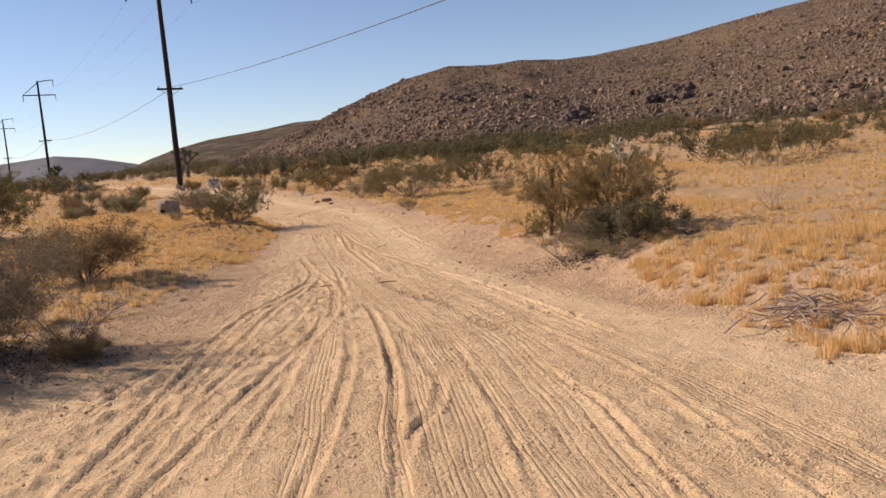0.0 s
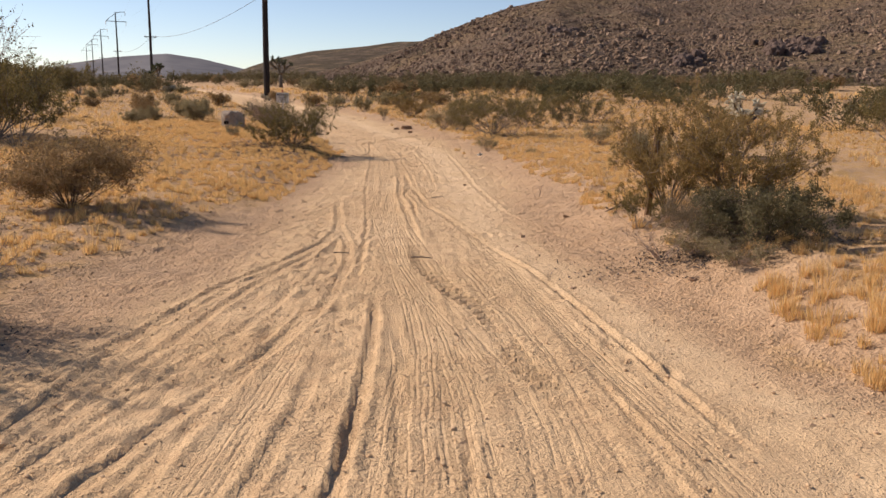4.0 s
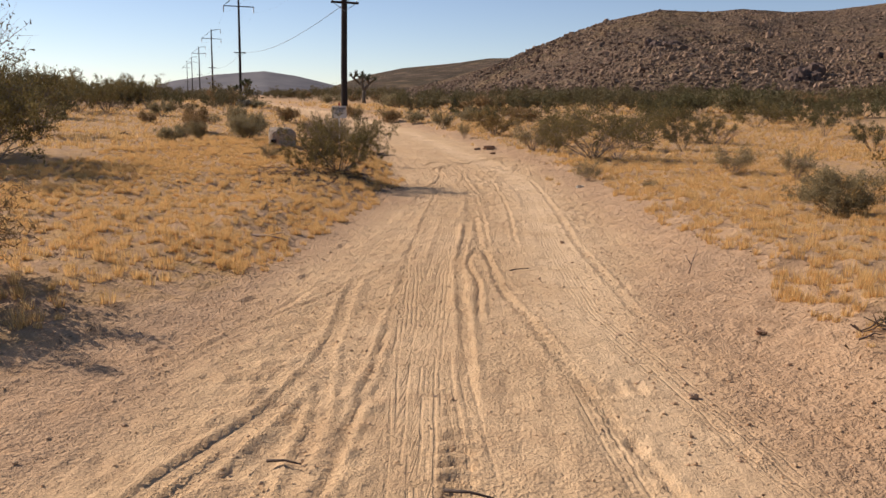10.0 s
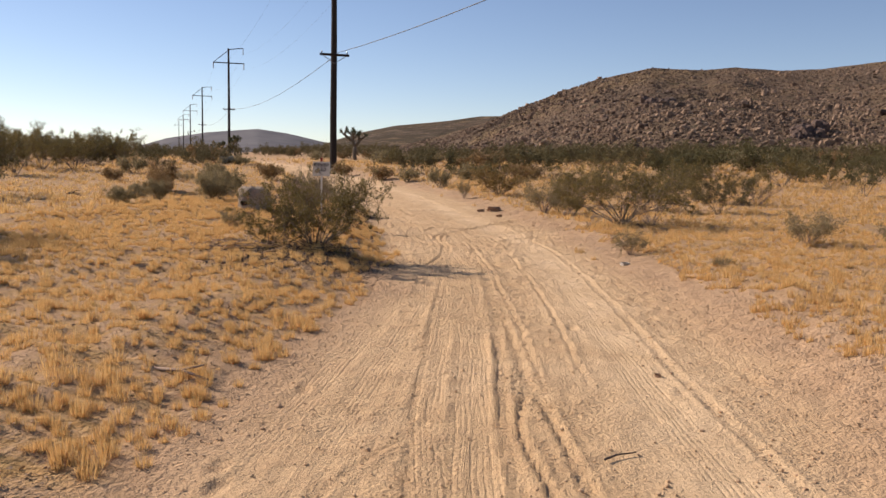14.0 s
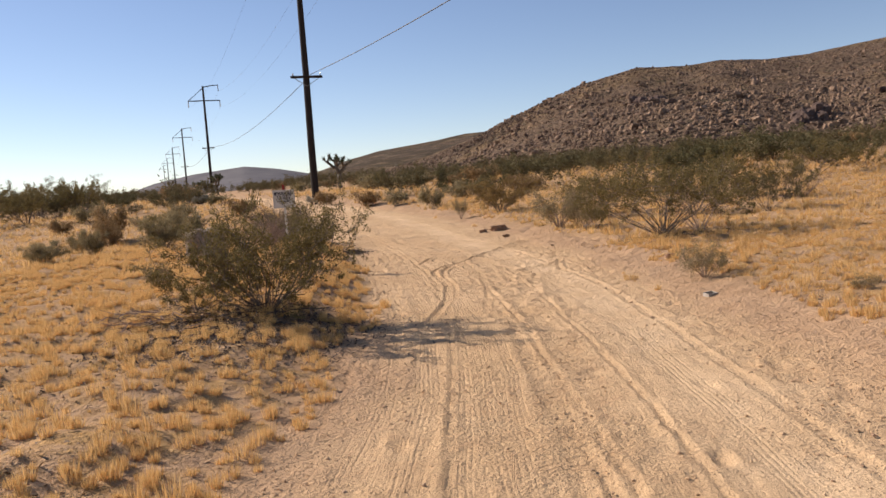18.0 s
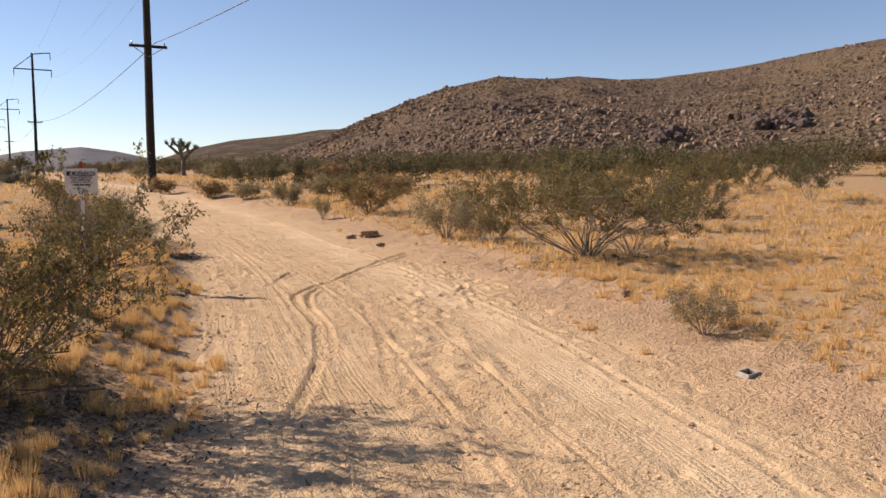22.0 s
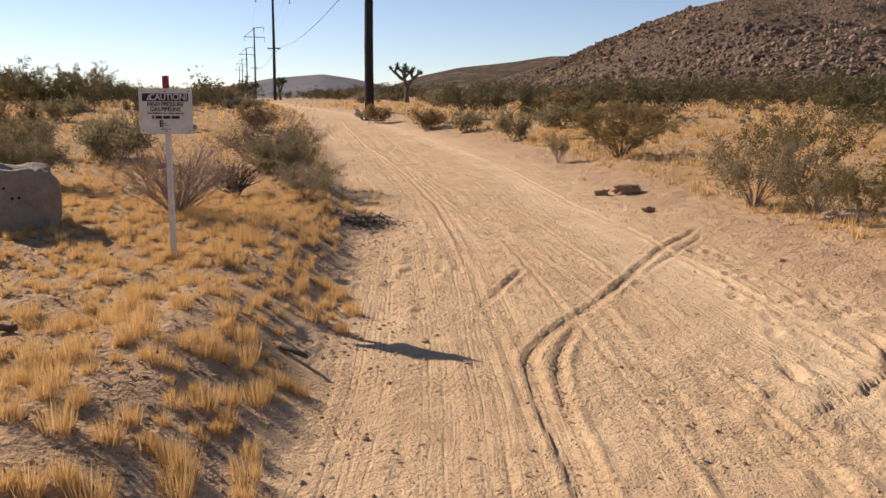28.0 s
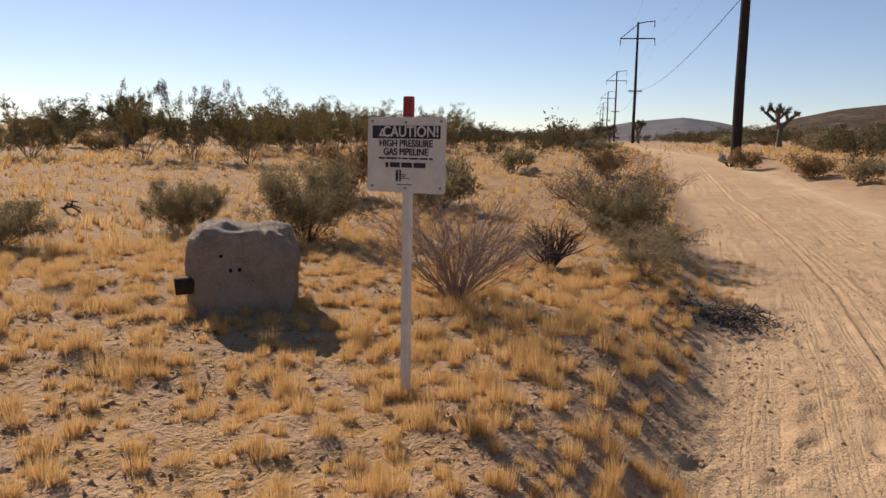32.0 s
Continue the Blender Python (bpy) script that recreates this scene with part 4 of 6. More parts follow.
make_kind("wisp_a", M_SCRUB, M_TWIG, 4.0, 2.0, stems=6, subs=10, leaves=420, leaf=0.085, vase=0.75, low=0.5, radius=0.018, slim=0.45)
make_kind("brush_twigs_a", M_THICKET, M_STEM, 1.2, 1.9, stems=90, subs=6, leaves=5200, leaf=0.034, vase=0.9, low=0.3, radius=0.006, slim=0.25, crook=0.08)
make_kind("bare_twigs_a", None, M_TWIG, 0.9, 1.1, stems=46, subs=7, leaves=0, vase=0.95, low=0.25, radius=0.006, crook=0.08)
make_kind("fine_twigs_a", None, M_TWIG, 0.9, 1.15, stems=50, subs=8, leaves=0, vase=0.9, low=0.35, radius=0.0035, crook=0.1)
make_kind("dead_clump_a", None, M_DARK_STEM, 0.6, 0.75, stems=60, subs=2, leaves=0, vase=1.1, low=0.3, radius=0.011, crook=0.1)
make_kind("pale_twigs_a", None, M_TWIG, 1.4, 2.2, stems=16, subs=6, leaves=0, vase=0.85, low=0.3, radius=0.012, crook=0.12)

CR = "green creosote bush with slender grey stems on dry ground"
BR = "rounded olive-brown shrub with fine dry leaves"
shrub("creosote_near_a", -4.62, 27.7, 1.47, 2.1, "roadside creosote", "large leafy creosote bush spreading low beside the dirt road", "creosote_bush", turn=20)
shrub("creosote_near_b", 2.78, 15.1, 1.6, 1.5, "roadside creosote", "yellow-green creosote bush round a wooden stake", "creosote_bush", turn=200)
shrub("creosote_near_b", 3.4, 14.3, 1.55, 1.75, "roadside creosote", "tall yellow-green creosote bush on the sandy bank", "creosote_bush")
shrub("thicket_a", -5.05, 10.05, 1.5, 2.55, "", "dense grey-brown twiggy thicket at the road edge", "thicket")
shrub("pale_twigs_a", -4.0, 10.3, 0.8, 1.2, "", "grey bare twigs beside a thicket", "dead_bush", "bush")
shrub("creosote_near_a", -12.6, 26.6, 2.6, 3.6, "creosote bushes", "tall dense dark creosote bush on the flat", "creosote_bush")
for x, y, h in ((-13.2, 27.6, 3.9), (-14.9, 28.5, 4.1)):
    shrub("wisp_a", x, y, h, 1.9, "", "tall thin wispy branches rising above the creosote", "wispy_shrub")
shrub("dark_low_a", 3.2, 12.85, 0.72, 1.5, "", "low dark green bush at the foot of a creosote", "bush")
shrub("creosote_mid_c", 2.3, 14.7, 0.6, 0.8, "roadside creosote", "low creosote sprig beside a wooden stake", "creosote_bush")
shrub("thicket_a", 2.75, 13.35, 0.6, 1.0, "", "grey twiggy brush at the foot of a creosote", "thicket", turn=70)
shrub("creosote_mid_a", -5.35, 27.4, 0.7, 0.95, "roadside creosote", "low side branches of a creosote bush", "creosote_bush")
shrub("pale_twigs_a", 2.2, 13.1, 0.5, 0.9, "", "grey leafless twigs at the edge of the bank", "dead_bush", "bush")
shrub("creosote_open_a", 1.5, 36.1, 1.8, 3.3, "roadside creosote", "broad dark olive creosote bush with bare grey stems", "creosote_bush")
for x, y, h, w, q in [(3.4, 42, 1.7, 2.4, "a"), (0.8, 43.7, 1.6, 2.2, "c"), (5.0, 40.6, 1.3, 1.8, "b"), (5.3, 45.7, 1.75, 1.6, "c"), (12.4, 48.4, 1.8, 1.9, "b"), (10.7, 53.4, 1.5, 2.3, "a"), (12.9, 54.0, 1.1, 1.6, "c"),
                      (-10.9, 24.6, 2.2, 2.6, "c"), (-26.4, 48.6, 2.8, 2.3, "b"), (-27.9, 47.7, 2.5, 2.1, "c"), (-24.9, 49.6, 2.6, 2.2, "a"), (-29.3, 57, 2.4, 2.6, "c"), (-30.6, 45.2, 1.95, 1.6, "a"), (6.8, 44.8, 1.35, 1.8, "c"), (0.3, 38.9, 0.8, 0.9, "c"), (-16.7, 35.3, 2.3, 3.0, "b"), (-16.6, 28.6, 2.4, 3.2, "a"), (-18.9, 29.4, 2.4, 3.4, "c"), (-14.6, 27.9, 2.3, 2.8, "b"),
                      (14.4, 31.5, 1.8, 2.6, "a"), (16.4, 33.6, 1.9, 2.9, "b"), (18.9, 35.4, 1.7, 2.7, "c"), (21.2, 38.2, 1.8, 3.0, "a"), (24.3, 42.4, 1.7, 2.9, "b"), (17.6, 38.6, 1.6, 2.4, "c"), (11.9, 41.5, 1.3, 1.9, "b"), (27.5, 41.0, 1.7, 2.8, "c")]:
    shrub("creosote_mid_" + q, x, y, h, w, "creosote bushes", CR, "creosote_bush")
shrub("creosote_near_b", 7.25, 25.3, 1.35, 2.0, "creosote bushes", CR, "creosote_bush", turn=120)
shrub("creosote_near_b", -2.3, 48.9, 1.5, 2.6, "creosote bushes", CR, "creosote_bush")
shrub("pale_twigs_a", 2.2, 35.8, 1.1, 1.7, "", "bleached bare branches among a creosote bush", "dead_bush", "bush")
shrub("pale_twigs_a", 6.25, 14.5, 0.55, 0.7, "", "small bare bush of thin grey twigs in dry grass", "dead_bush", "bush")
shrub("pale_twigs_a", 7.2, 44.4, 1.0, 1.6, "", "bleached bare branches beside a creosote bush", "dead_bush", "bush")
for x, y, h, w, q in [(-5.5, 15.8, 1.0, 1.95, "a"), (-3.8, 9.95, 0.32, 0.65, "a"), (-10.6, 38.0, 0.95, 1.25, "b"), (-12.1, 37.3, 0.66, 0.7, "b"), (-12.1, 35.2, 0.5, 0.95, "b"), (4.2, 22.4, 0.75, 1.2, "b"),
                      (-8.4, 42.0, 0.75, 1.2, "b"), (-13.1, 43.9, 0.85, 1.0, "b"), (-14.2, 42, 0.85, 0.8, "a"), (-13.2, 38.6, 0.55, 0.6, "b")]:
    shrub("broom_mid_" + q, x, y, h, w, "olive-brown shrubs", BR, "dry_shrub")
for x, y, h, w in [(1.0, 29.8, 0.52, 0.68), (-0.5, 41.1, 1.15, 1.5), (0.2, 40.4, 0.8, 1.1), (4.6, 30.8, 0.75, 1.0), (5.5, 28.8, 0.75, 0.7), (-7.3, 40.2, 0.5, 1.0), (-6.8, 38.9, 0.45, 0.7), (-3.8, 48.5, 0.85, 0.5), (-6.9, 29.7, 0.42, 0.45), (-5.2, 11.9, 0.5, 0.9), (2.1, 27.2, 0.2, 0.3), (-16.7, 49.5, 0.65, 1.1), (2.5, 12.9, 0.35, 0.6), (2.7, 12.2, 0.3, 0.6)]:
    shrub("grey_mid_a", x, y, h, w, "grey-green shrubs", "small grey-green desert shrub with thin stems", "small_shrub")
for x, y, h, w, q in [(-9.5, 60.2, 0.85, 1.5, "a"), (-5.5, 53.7, 0.9, 1.0, "b"), (-13, 65, 0.85, 1.3, "a"), (-14.2, 54.3, 0.9, 1.4, "a"), (-12.2, 42.9, 0.9, 1.2, "b"), (-14.8, 43.4, 1.1, 1.2, "a"), (-21.8, 54.8, 0.9, 1.4, "b"), (-19.3, 48, 0.6, 0.9, "a"), (-22.5, 71.9, 0.7, 2.2, "b"), (-16.9, 53.5, 0.8, 1.1, "b"), (-7.6, 57.5, 0.7, 1.2, "b")]:
    shrub("broom_far_" + q, x, y, h, w, "olive-brown shrubs", BR, "dry_shrub")
shrub("brush_twigs_a", -9.0, 43.0, 1.2, 2.0, "", "rounded grey-brown twiggy bush at the road edge", "thicket", turn=200)
shrub("bare_twigs_a", -7.3, 36.3, 0.85, 1.3, "", "leafless pinkish-grey twig bush behind the pipeline sign", "bare_bush", "bush")
shrub("dead_clump_a", -7.7, 38.6, 0.6, 0.7, "", "dark dead clump of stiff stems", "dead_bush", "bush")

make_kind("juniper_a", M_LEAF_DARK, M_DARK_STEM, 3.0, 2.3, stems=16, subs=6, leaves=6000, leaf=0.12, vase=0.6, low=0.1, radius=0.03, slim=0.4, sides=3, fine=False)
for x, y, h, w in ((-45, 55, 2.3, 2.0), (-39.6, 55, 2.0, 1.6), (-42, 56.5, 2.2, 1.7), (-39.8, 64.2, 2.2, 1.8), (-40.8, 70.6, 2.4, 1.9), (-60, 88, 3.2, 2.6)):
    shrub("juniper_a", x, y, h, w, "distant trees", "dense dark evergreen tree far across the flat", "evergreen_tree", "tree")

# the dark row of creosote along the edge of the flat
rng = np.random.default_rng(31)
for k in range(18):
    a, d = radians(-36 + 8.4 * (k + rng.uniform(-0.4, 0.4)) / 17), rng.uniform(48, 72)
    h = rng.uniform(1.4, 2.3)
    shrub("creosote_mid_" + "abc"[k % 3], -0.6 + d * math.sin(a), 13 + d * math.cos(a), h, h * rng.uniform(1.1, 1.5), "creosote bushes", "dark olive creosote bush along the edge of the flat", "creosote_bush")

# creosote scrub farther out, thinner on the flats and denser under the hills
FAR_WOOD, FAR_LEAVES = Geo(), Geo()


def far_bush(kind, x, y, h, w):
    """One more bush of the far scrub, which is joined."""
    wood, foliage, h0, w0 = SHRUBS[kind]
    m = np.array(at(x, y, 0.03, (x * 37.7 + y * 91.3) % 360) @ Matrix.Diagonal((w / w0, w / w0, h / h0, 1)))
    for me, geo in ((wood, FAR_WOOD), (foliage, FAR_LEAVES)):
        co = np.empty(len(me.vertices) * 3)
        me.vertices.foreach_get("co", co)
        geo.add(co.reshape(-1, 3) @ m[:3, :3].T + m[:3, 3], [p.vertices[:] for p in me.polygons])


rng = np.random.default_rng(23)
placed = []
for count, (a0, a1), (d0, d1), (h0, h1) in ((185, (-11, 26), (44, 96), (0.9, 2.0)), (46, (20, 66), (30, 95), (1.0, 2.0)), (105, (-66, -22), (52, 92), (0.7, 1.5)), (150, (-68, -22), (95, 190), (1.0, 2.0)), (52, (-24, -9), (66, 190), (1.4, 2.4)), (16, (-60, -34), (34, 60), (0.8, 1.7))):
    done = 0
    while done < count:
        a, d = radians(rng.uniform(a0, a1)), d0 + (d1 - d0) * rng.random() ** 0.75
        x, y = -0.6 + d * math.sin(a), 13 + d * math.cos(a)
        l_, r_ = road_edges(y)
        if l_ - 3 < x < r_ + 3 or any((x - p) ** 2 + (y - q) ** 2 < 2.6 for p, q in placed):
            continue
        placed.append((x, y))
        h = rng.uniform(h0, h1)
        dry = rng.random() < 0.16
        if d > 66 and not dry:
            far_bush("creosote_distant_" + "abc"[done % 3], x, y, h, h * rng.uniform(1.2, 1.7))
            done += 1
            continue
        shrub(("broom_far_" + "ab"[done % 2]) if dry else (("creosote_mid_" if a < radians(-30) and d < 46 else "creosote_far_") + "abc"[done % 3]), x, y, h * (0.6 if dry else 1), h * rng.uniform(1.2, 1.7), "distant scrub", BR if dry else "dark olive creosote bush in the distant scrub", "dry_shrub" if dry else "creosote_bush")
        done += 1
tagged(part("scrub_stems", FAR_WOOD, M_STEM), "grey stems of the far creosote scrub", "scrub", kind="stuff")
tagged(part("scrub_foliage", FAR_LEAVES, M_SCRUB), "dark olive foliage of the far creosote scrub", "scrub", kind="stuff")


# ---- dry grass ----
def tufts(name, label, boxes, blades, width, height, seed, near_road=0.1, thin=0.0):
    """Clumps of dry grass blades, joined. boxes: (x0, x1, y0, y1, clumps to the square metre)."""
    rng = np.random.default_rng(seed)
    X, Y = [], []
    for x0, x1, y0, y1, per in boxes:
        m = int((x1 - x0) * (y1 - y0) * per)
        X.append(rng.uniform(x0, x1, m))
        Y.append(rng.uniform(y0, y1, m))
    X, Y = np.concatenate(X), np.concatenate(Y)
    left, right = road_edges(Y)
    off = np.maximum(left - X, X - right) + 0.5 * fbm(X * 0.7, Y * 0.7, 90)
    patch = 0.6 * fbm(X * 0.45, Y * 0.45, 91) + 0.5 * fbm(X * 1.8, Y * 1.8, 92)
    edge = near_road + np.where(X > right, 0.6, 0.35 - 0.6 * smooth_step(26, 31, Y)) + np.where(Y < 12, 0.5, 0)
    keep = (off > edge) & (patch > thin - 0.35 + rng.normal(0, 0.18, len(X)))
    X, Y = X[keep], Y[keep]
    size = height * np.clip(np.exp(rng.normal(-0.1, 0.36, len(X))), 0.4, 1.7) * (1 + 0.4 * np.clip(patch[keep], -0.5, 0.8))
    Z = rough_land(X, Y) - 0.012
    m = len(X)
    k = np.repeat(np.arange(m), blades)
    k = k[rng.random(len(k)) < np.clip(size / height, 0.35, 1.0)[k]]
    a = rng.uniform(0, math.tau, len(k))
    rad = np.sqrt(rng.random(len(k)))
    lean = np.clip(0.24 * rad + np.abs(rng.normal(0, 0.11, len(k))), 0, 1.0)
    s = size[k] * rng.uniform(0.75, 1.25, len(k)) * (1.08 - 0.3 * rad * rad)
    out = np.stack([np.cos(a), np.sin(a), 0 * a], -1)
    root = np.stack([X[k], Y[k], Z[k]], -1) + out * (size[k] * 0.42 * rad)[:, None]
    turn = rng.uniform(0, math.tau, len(k))
    across = np.stack([-np.sin(turn), np.cos(turn), 0 * a], -1) * (width * rng.uniform(0.6, 1.3, len(k)))[:, None] / 2
    bow = a + rng.normal(0, 0.8, len(k))
    way = np.stack([np.cos(bow), np.sin(bow), 0 * a], -1)
    tip = root + way * (s * lean)[:, None] + np.stack([0 * s, 0 * s, s * np.sqrt(1 - 0.72 * lean * lean)], -1)
    g = Geo()
    g.add_many(np.stack([root - across, root + across, tip], 1), [[0, 1, 2]])
    return tagged(new(name, g.mesh(name, M_GRASS)), label, "grass", kind="stuff")


tufts("dry_grass", "short golden dry grass tufts on the flat beside the road", [(-11.5, -3, 29.5, 39, 46)], 150, 0.0036, 0.084, 1, near_road=0.2, thin=-0.36)
tufts("dry_grass", "golden dry grass tufts along the sandy road", [(-14, -3, 39, 43, 19), (-11, -2.5, 18, 29.5, 46)], 84, 0.0048, 0.084, 7, near_road=-0.4, thin=-0.45)
tufts("tall_dry_grass", "taller dry grass clumps along the road edge", [(-7.2, -4.0, 30.5, 42, 5), (-5.5, -3, 26, 30.5, 1.6)], 190, 0.0032, 0.115, 6, near_road=0.1, thin=-0.1)
tufts("dry_grass", "golden dry grass on the bank beside the road", [(0, 7, 16, 36, 40), (2, 9, 6, 16, 18), (-9, -3, 7, 18, 30)], 40, 0.008, 0.085, 2, near_road=0.1, thin=-0.35)
tufts("dry_grass", "patch of golden dry grass beside dead branches", [(2.6, 6.8, 6.8, 11.5, 34)], 60, 0.0065, 0.12, 12, near_road=-1.7, thin=-0.5)
tufts("dry_grass", "golden dry grass across the open flat", [(-32, -14, 20, 60, 6), (-14, -11.5, 30, 39, 14), (-24, -10, 6, 20, 5), (-14, -3, 43, 60, 8), (9, 24, 6, 44, 7), (-5, 16, 36, 60, 12)], 14, 0.024, 0.12, 3, near_road=0.4, thin=-0.35)
tufts("dry_grass", "distant golden dry grass", [(-70, -25, 40, 110, 0.9), (-25, 20, 60, 95, 1.7), (24, 50, 10, 70, 1.4)], 9, 0.08, 0.2, 4)

# ---- loose stones ----
rng = np.random.default_rng(41)
m = 3000
Y = rng.uniform(2, 46, m)
left, right = road_edges(Y)
X = np.where(rng.random(m) < 0.42, right + rng.normal(0.5, 0.9, m), np.where(rng.random(m) < 0.45, left + rng.normal(-0.2, 0.9, m), rng.uniform(left, right)))
sz = np.clip(0.015 * np.exp(rng.normal(size=m) * 0.5), 0.007, 0.04)
scatter_rocks("gravel", "loose pale and brown pebbles along the road", np.stack([X, Y, rough_land(X, Y) - sz * 0.1 - 0.004], -1), sz, M_PEBBLE, 8, 1, 0.55)


def sand_clods():
    """Small clods thrown up by wheels, thickest between the beaten tracks."""
    rng = np.random.default_rng(57)
    m = 32000
    Y = 3 + 41 * rng.random(m) ** 1.25
    left, right = road_edges(Y)
    X = left + 0.2 + (right - left) * rng.random(m)
    free = np.ones(m)
    for kind, width, depth, pts in TRACKS:
        py, px = np.array(pts).T
        d = np.abs(X - np.interp(Y, py, px, left=99, right=99))
        if kind in ("rib", "coarse"):
            free *= smooth_step(width * 0.3, width * 0.75, d)
        elif kind == "rut":
            free += 0.9 * np.exp(-(((d - width * 0.6) / 0.06) ** 2))
    lane = np.interp(Y, [-5, 5, 9, 12, 17, 22, 27, 32, 37, 43], [3.4, 2.5, 1.85, 1.3, 0.3, 0.0, -0.3, -1.0, -2.1, -3.8])
    free *= 1 - 0.9 * np.exp(-(((X - lane) / 0.45) ** 2))
    keep = 0.5 * free + 0.9 * fbm(X * 1.2, Y * 0.7, 58) + 0.35 * rng.normal(size=m) > 0.4
    X, Y = X[keep], Y[keep]
    sz = np.clip(0.0125 * np.exp(rng.normal(size=len(X)) * 0.5), 0.004, 0.034)
    scatter_rocks("sand_clods", "small crumbled clods of pale sand on the road", np.stack([X, Y, rough_land(X, Y) - sz * 0.05 + 0.004], -1), sz, M_SAND_CLOD, 59, 1, 0.6)


sand_clods()

m = 16000
Y = rng.uniform(1, 43, m)
left, right = road_edges(Y)
off = rng.uniform(-1.0, 2.2, m)
X = np.where(rng.random(m) < 0.55, left - off, right + off)
keep = fbm(X * 1.1, Y * 1.1, 95) + 0.25 * rng.normal(size=m) > 0.0
X, Y = X[keep], Y[keep]
sz = np.clip(0.018 * np.exp(rng.normal(size=len(X)) * 0.5), 0.008, 0.07)
scatter_rocks("soil_clods", "crumbly clods of dry soil on the road banks", np.stack([X, Y, rough_land(X, Y) - sz * 0.2], -1), sz, M_CLOD, 9, 1, 0.6)


m = 9000
Y = rng.uniform(3, 24, m)
left, right = road_edges(Y)
X = right + rng.uniform(-1.0, 1.9, m)
sz = np.clip(0.011 * np.exp(rng.normal(size=m) * 0.55), 0.005, 0.04)
keep = fbm(X * 1.6, Y * 1.6, 98) + 0.3 * rng.normal(size=m) > -0.1
X, Y, sz = X[keep], Y[keep], sz[keep]
scatter_rocks("soil_crumbs", "small crumbs of soil over the sandy bank", np.stack([X, Y, rough_land(X, Y) - sz * 0.1], -1), sz, M_CLOD, 29, 1, 0.6)
m = 8500
X, Y = rng.uniform(-11, -3.8, m), rng.uniform(28.5, 41, m)
left, right = road_edges(Y)
keep = (X < left - 0.2) & (fbm(X * 1.3, Y * 1.3, 99) + 0.3 * rng.normal(size=m) > -0.1)
X, Y = X[keep], Y[keep]
sz = np.clip(0.016 * np.exp(rng.normal(size=len(X)) * 0.55), 0.007, 0.05)
scatter_rocks("soil_crumbs", "brown crumbs of soil between the grass tufts", np.stack([X, Y, rough_land(X, Y) - sz * 0.1], -1), sz, M_CLOD, 39, 1, 0.55)
# berm clods, their dark colour standing in for shadows between clods and tufts
m = 5200
Y = rng.uniform(30, 39, m)
left, right = road_edges(Y)
X = left + rng.normal(-0.6, 0.55, m)
keep = fbm(X * 0.9, Y * 0.9, 97) + 0.3 * rng.normal(size=m) > 0.05
X, Y = X[keep], Y[keep]
sz = np.clip(0.022 * np.exp(rng.normal(size=len(X)) * 0.5), 0.008, 0.045)
scatter_rocks("shaded_soil_clods", "lumpy clods of soil along the broken road berm, coloured dark as if shaded", np.stack([X, Y, rough_land(X, Y) - sz * 0.15], -1), sz, M_SHADED_CLOD, 19, 1, 0.6)


# ---- utility poles ----
def pole_line():
    step = Vector((-39.2, 82.0))
    spots = [Vector((-15.2, 71.46)) + step * k for k in (-1, 0, 1, 2, 3, 4, 5)]
    turn = math.degrees(math.atan2(-step.x, step.y))
    first = thing("utility_pole", at(*spots[0], 0.3, turn), "tall dark wooden utility pole with a high crossarm", "utility pole", "utility poles")
    g = Geo()
    hs = [0, 4, 8.5, 13, 18.9]
    g.tube([(0.02 * math.sin(h), 0.015 * math.cos(h * 1.3), h) for h in hs], [0.25, 0.235, 0.215, 0.19, 0.155], 14)
    part("pole", g, M_POLE, first, smooth=False)
    part("crossarm", box(5.3, 0.14, 0.17, (0, -0.2, 16.4), 0.015), M_POLE, first)
    g = Geo()
    g.tube([(0, 0, 18.7), (1.2, 0, 18.92), (2.55, 0, 19.05)], [0.085, 0.08, 0.07], 8)
    part("top_arm", g, M_POLE, first)
    g = Geo()
    g.tube([(0, 0, 18.6), (-2.5, 0, 16.5)], [0.06, 0.055], 8)
    part("brace", g, M_POLE, first)
    part("lower_crossarm", box(2.1, 0.13, 0.16, (0, -0.24, 8.4), 0.015), M_POLE, first)
    for sx in (-0.9, 0.9):
        g = Geo()
        g.tube([(sx, -0.24, 8.48), (sx, -0.24, 8.6), (sx, -0.24, 8.66)], [0.03, 0.05, 0.02], 8)
        part("pin", g, M_GLAZE, first)
    for sx, top in ((-2.6, 16.35), (2.6, 16.35), (2.5, 19.0)):
        g = Geo()
        zs = np.linspace(0, -1.0, 16)
        g.tube([(sx, -0.2 if top < 18 else 0, top + z) for z in zs], [0.045 if i % 2 else 0.1 for i in range(16)], 8)
        part("insulator", g, M_GLAZE, first)
    for sx in (-1, 1):
        g = Geo()
        g.tube([(0.85 * sx, -0.24, 8.35), (0, -0.22, 7.8)], [0.02, 0.02], 6)
        part("arm_brace", g, M_METAL, first)
    poles = [first] + [copy_thing(first, at(*p, 0.3, turn)) for p in spots[1:]]
    bpy.context.view_layer.update()
    for local, sag, r in (((0.35, -0.24, 8.6), 1.3, 0.022), ((-2.6, -0.2, 15.35), 1.9, 0.005), ((2.6, -0.2, 15.35), 1.9, 0.005), ((2.5, 0, 18.0), 1.9, 0.005)):
        for a, b in zip(poles, poles[1:]):
            p, q = a.matrix_basis @ Vector(local), b.matrix_basis @ Vector(local)
            g = Geo()
            ss = np.linspace(0, 1, 25)
            g.tube([p.lerp(q, s) - Vector((0, 0, 4 * sag * s * (1 - s))) for s in ss], [r] * 25, 5)
            tagged(part("overhead_wire", g, M_CABLE), "thin dark overhead wire slung between utility poles", "wire", "overhead wires")


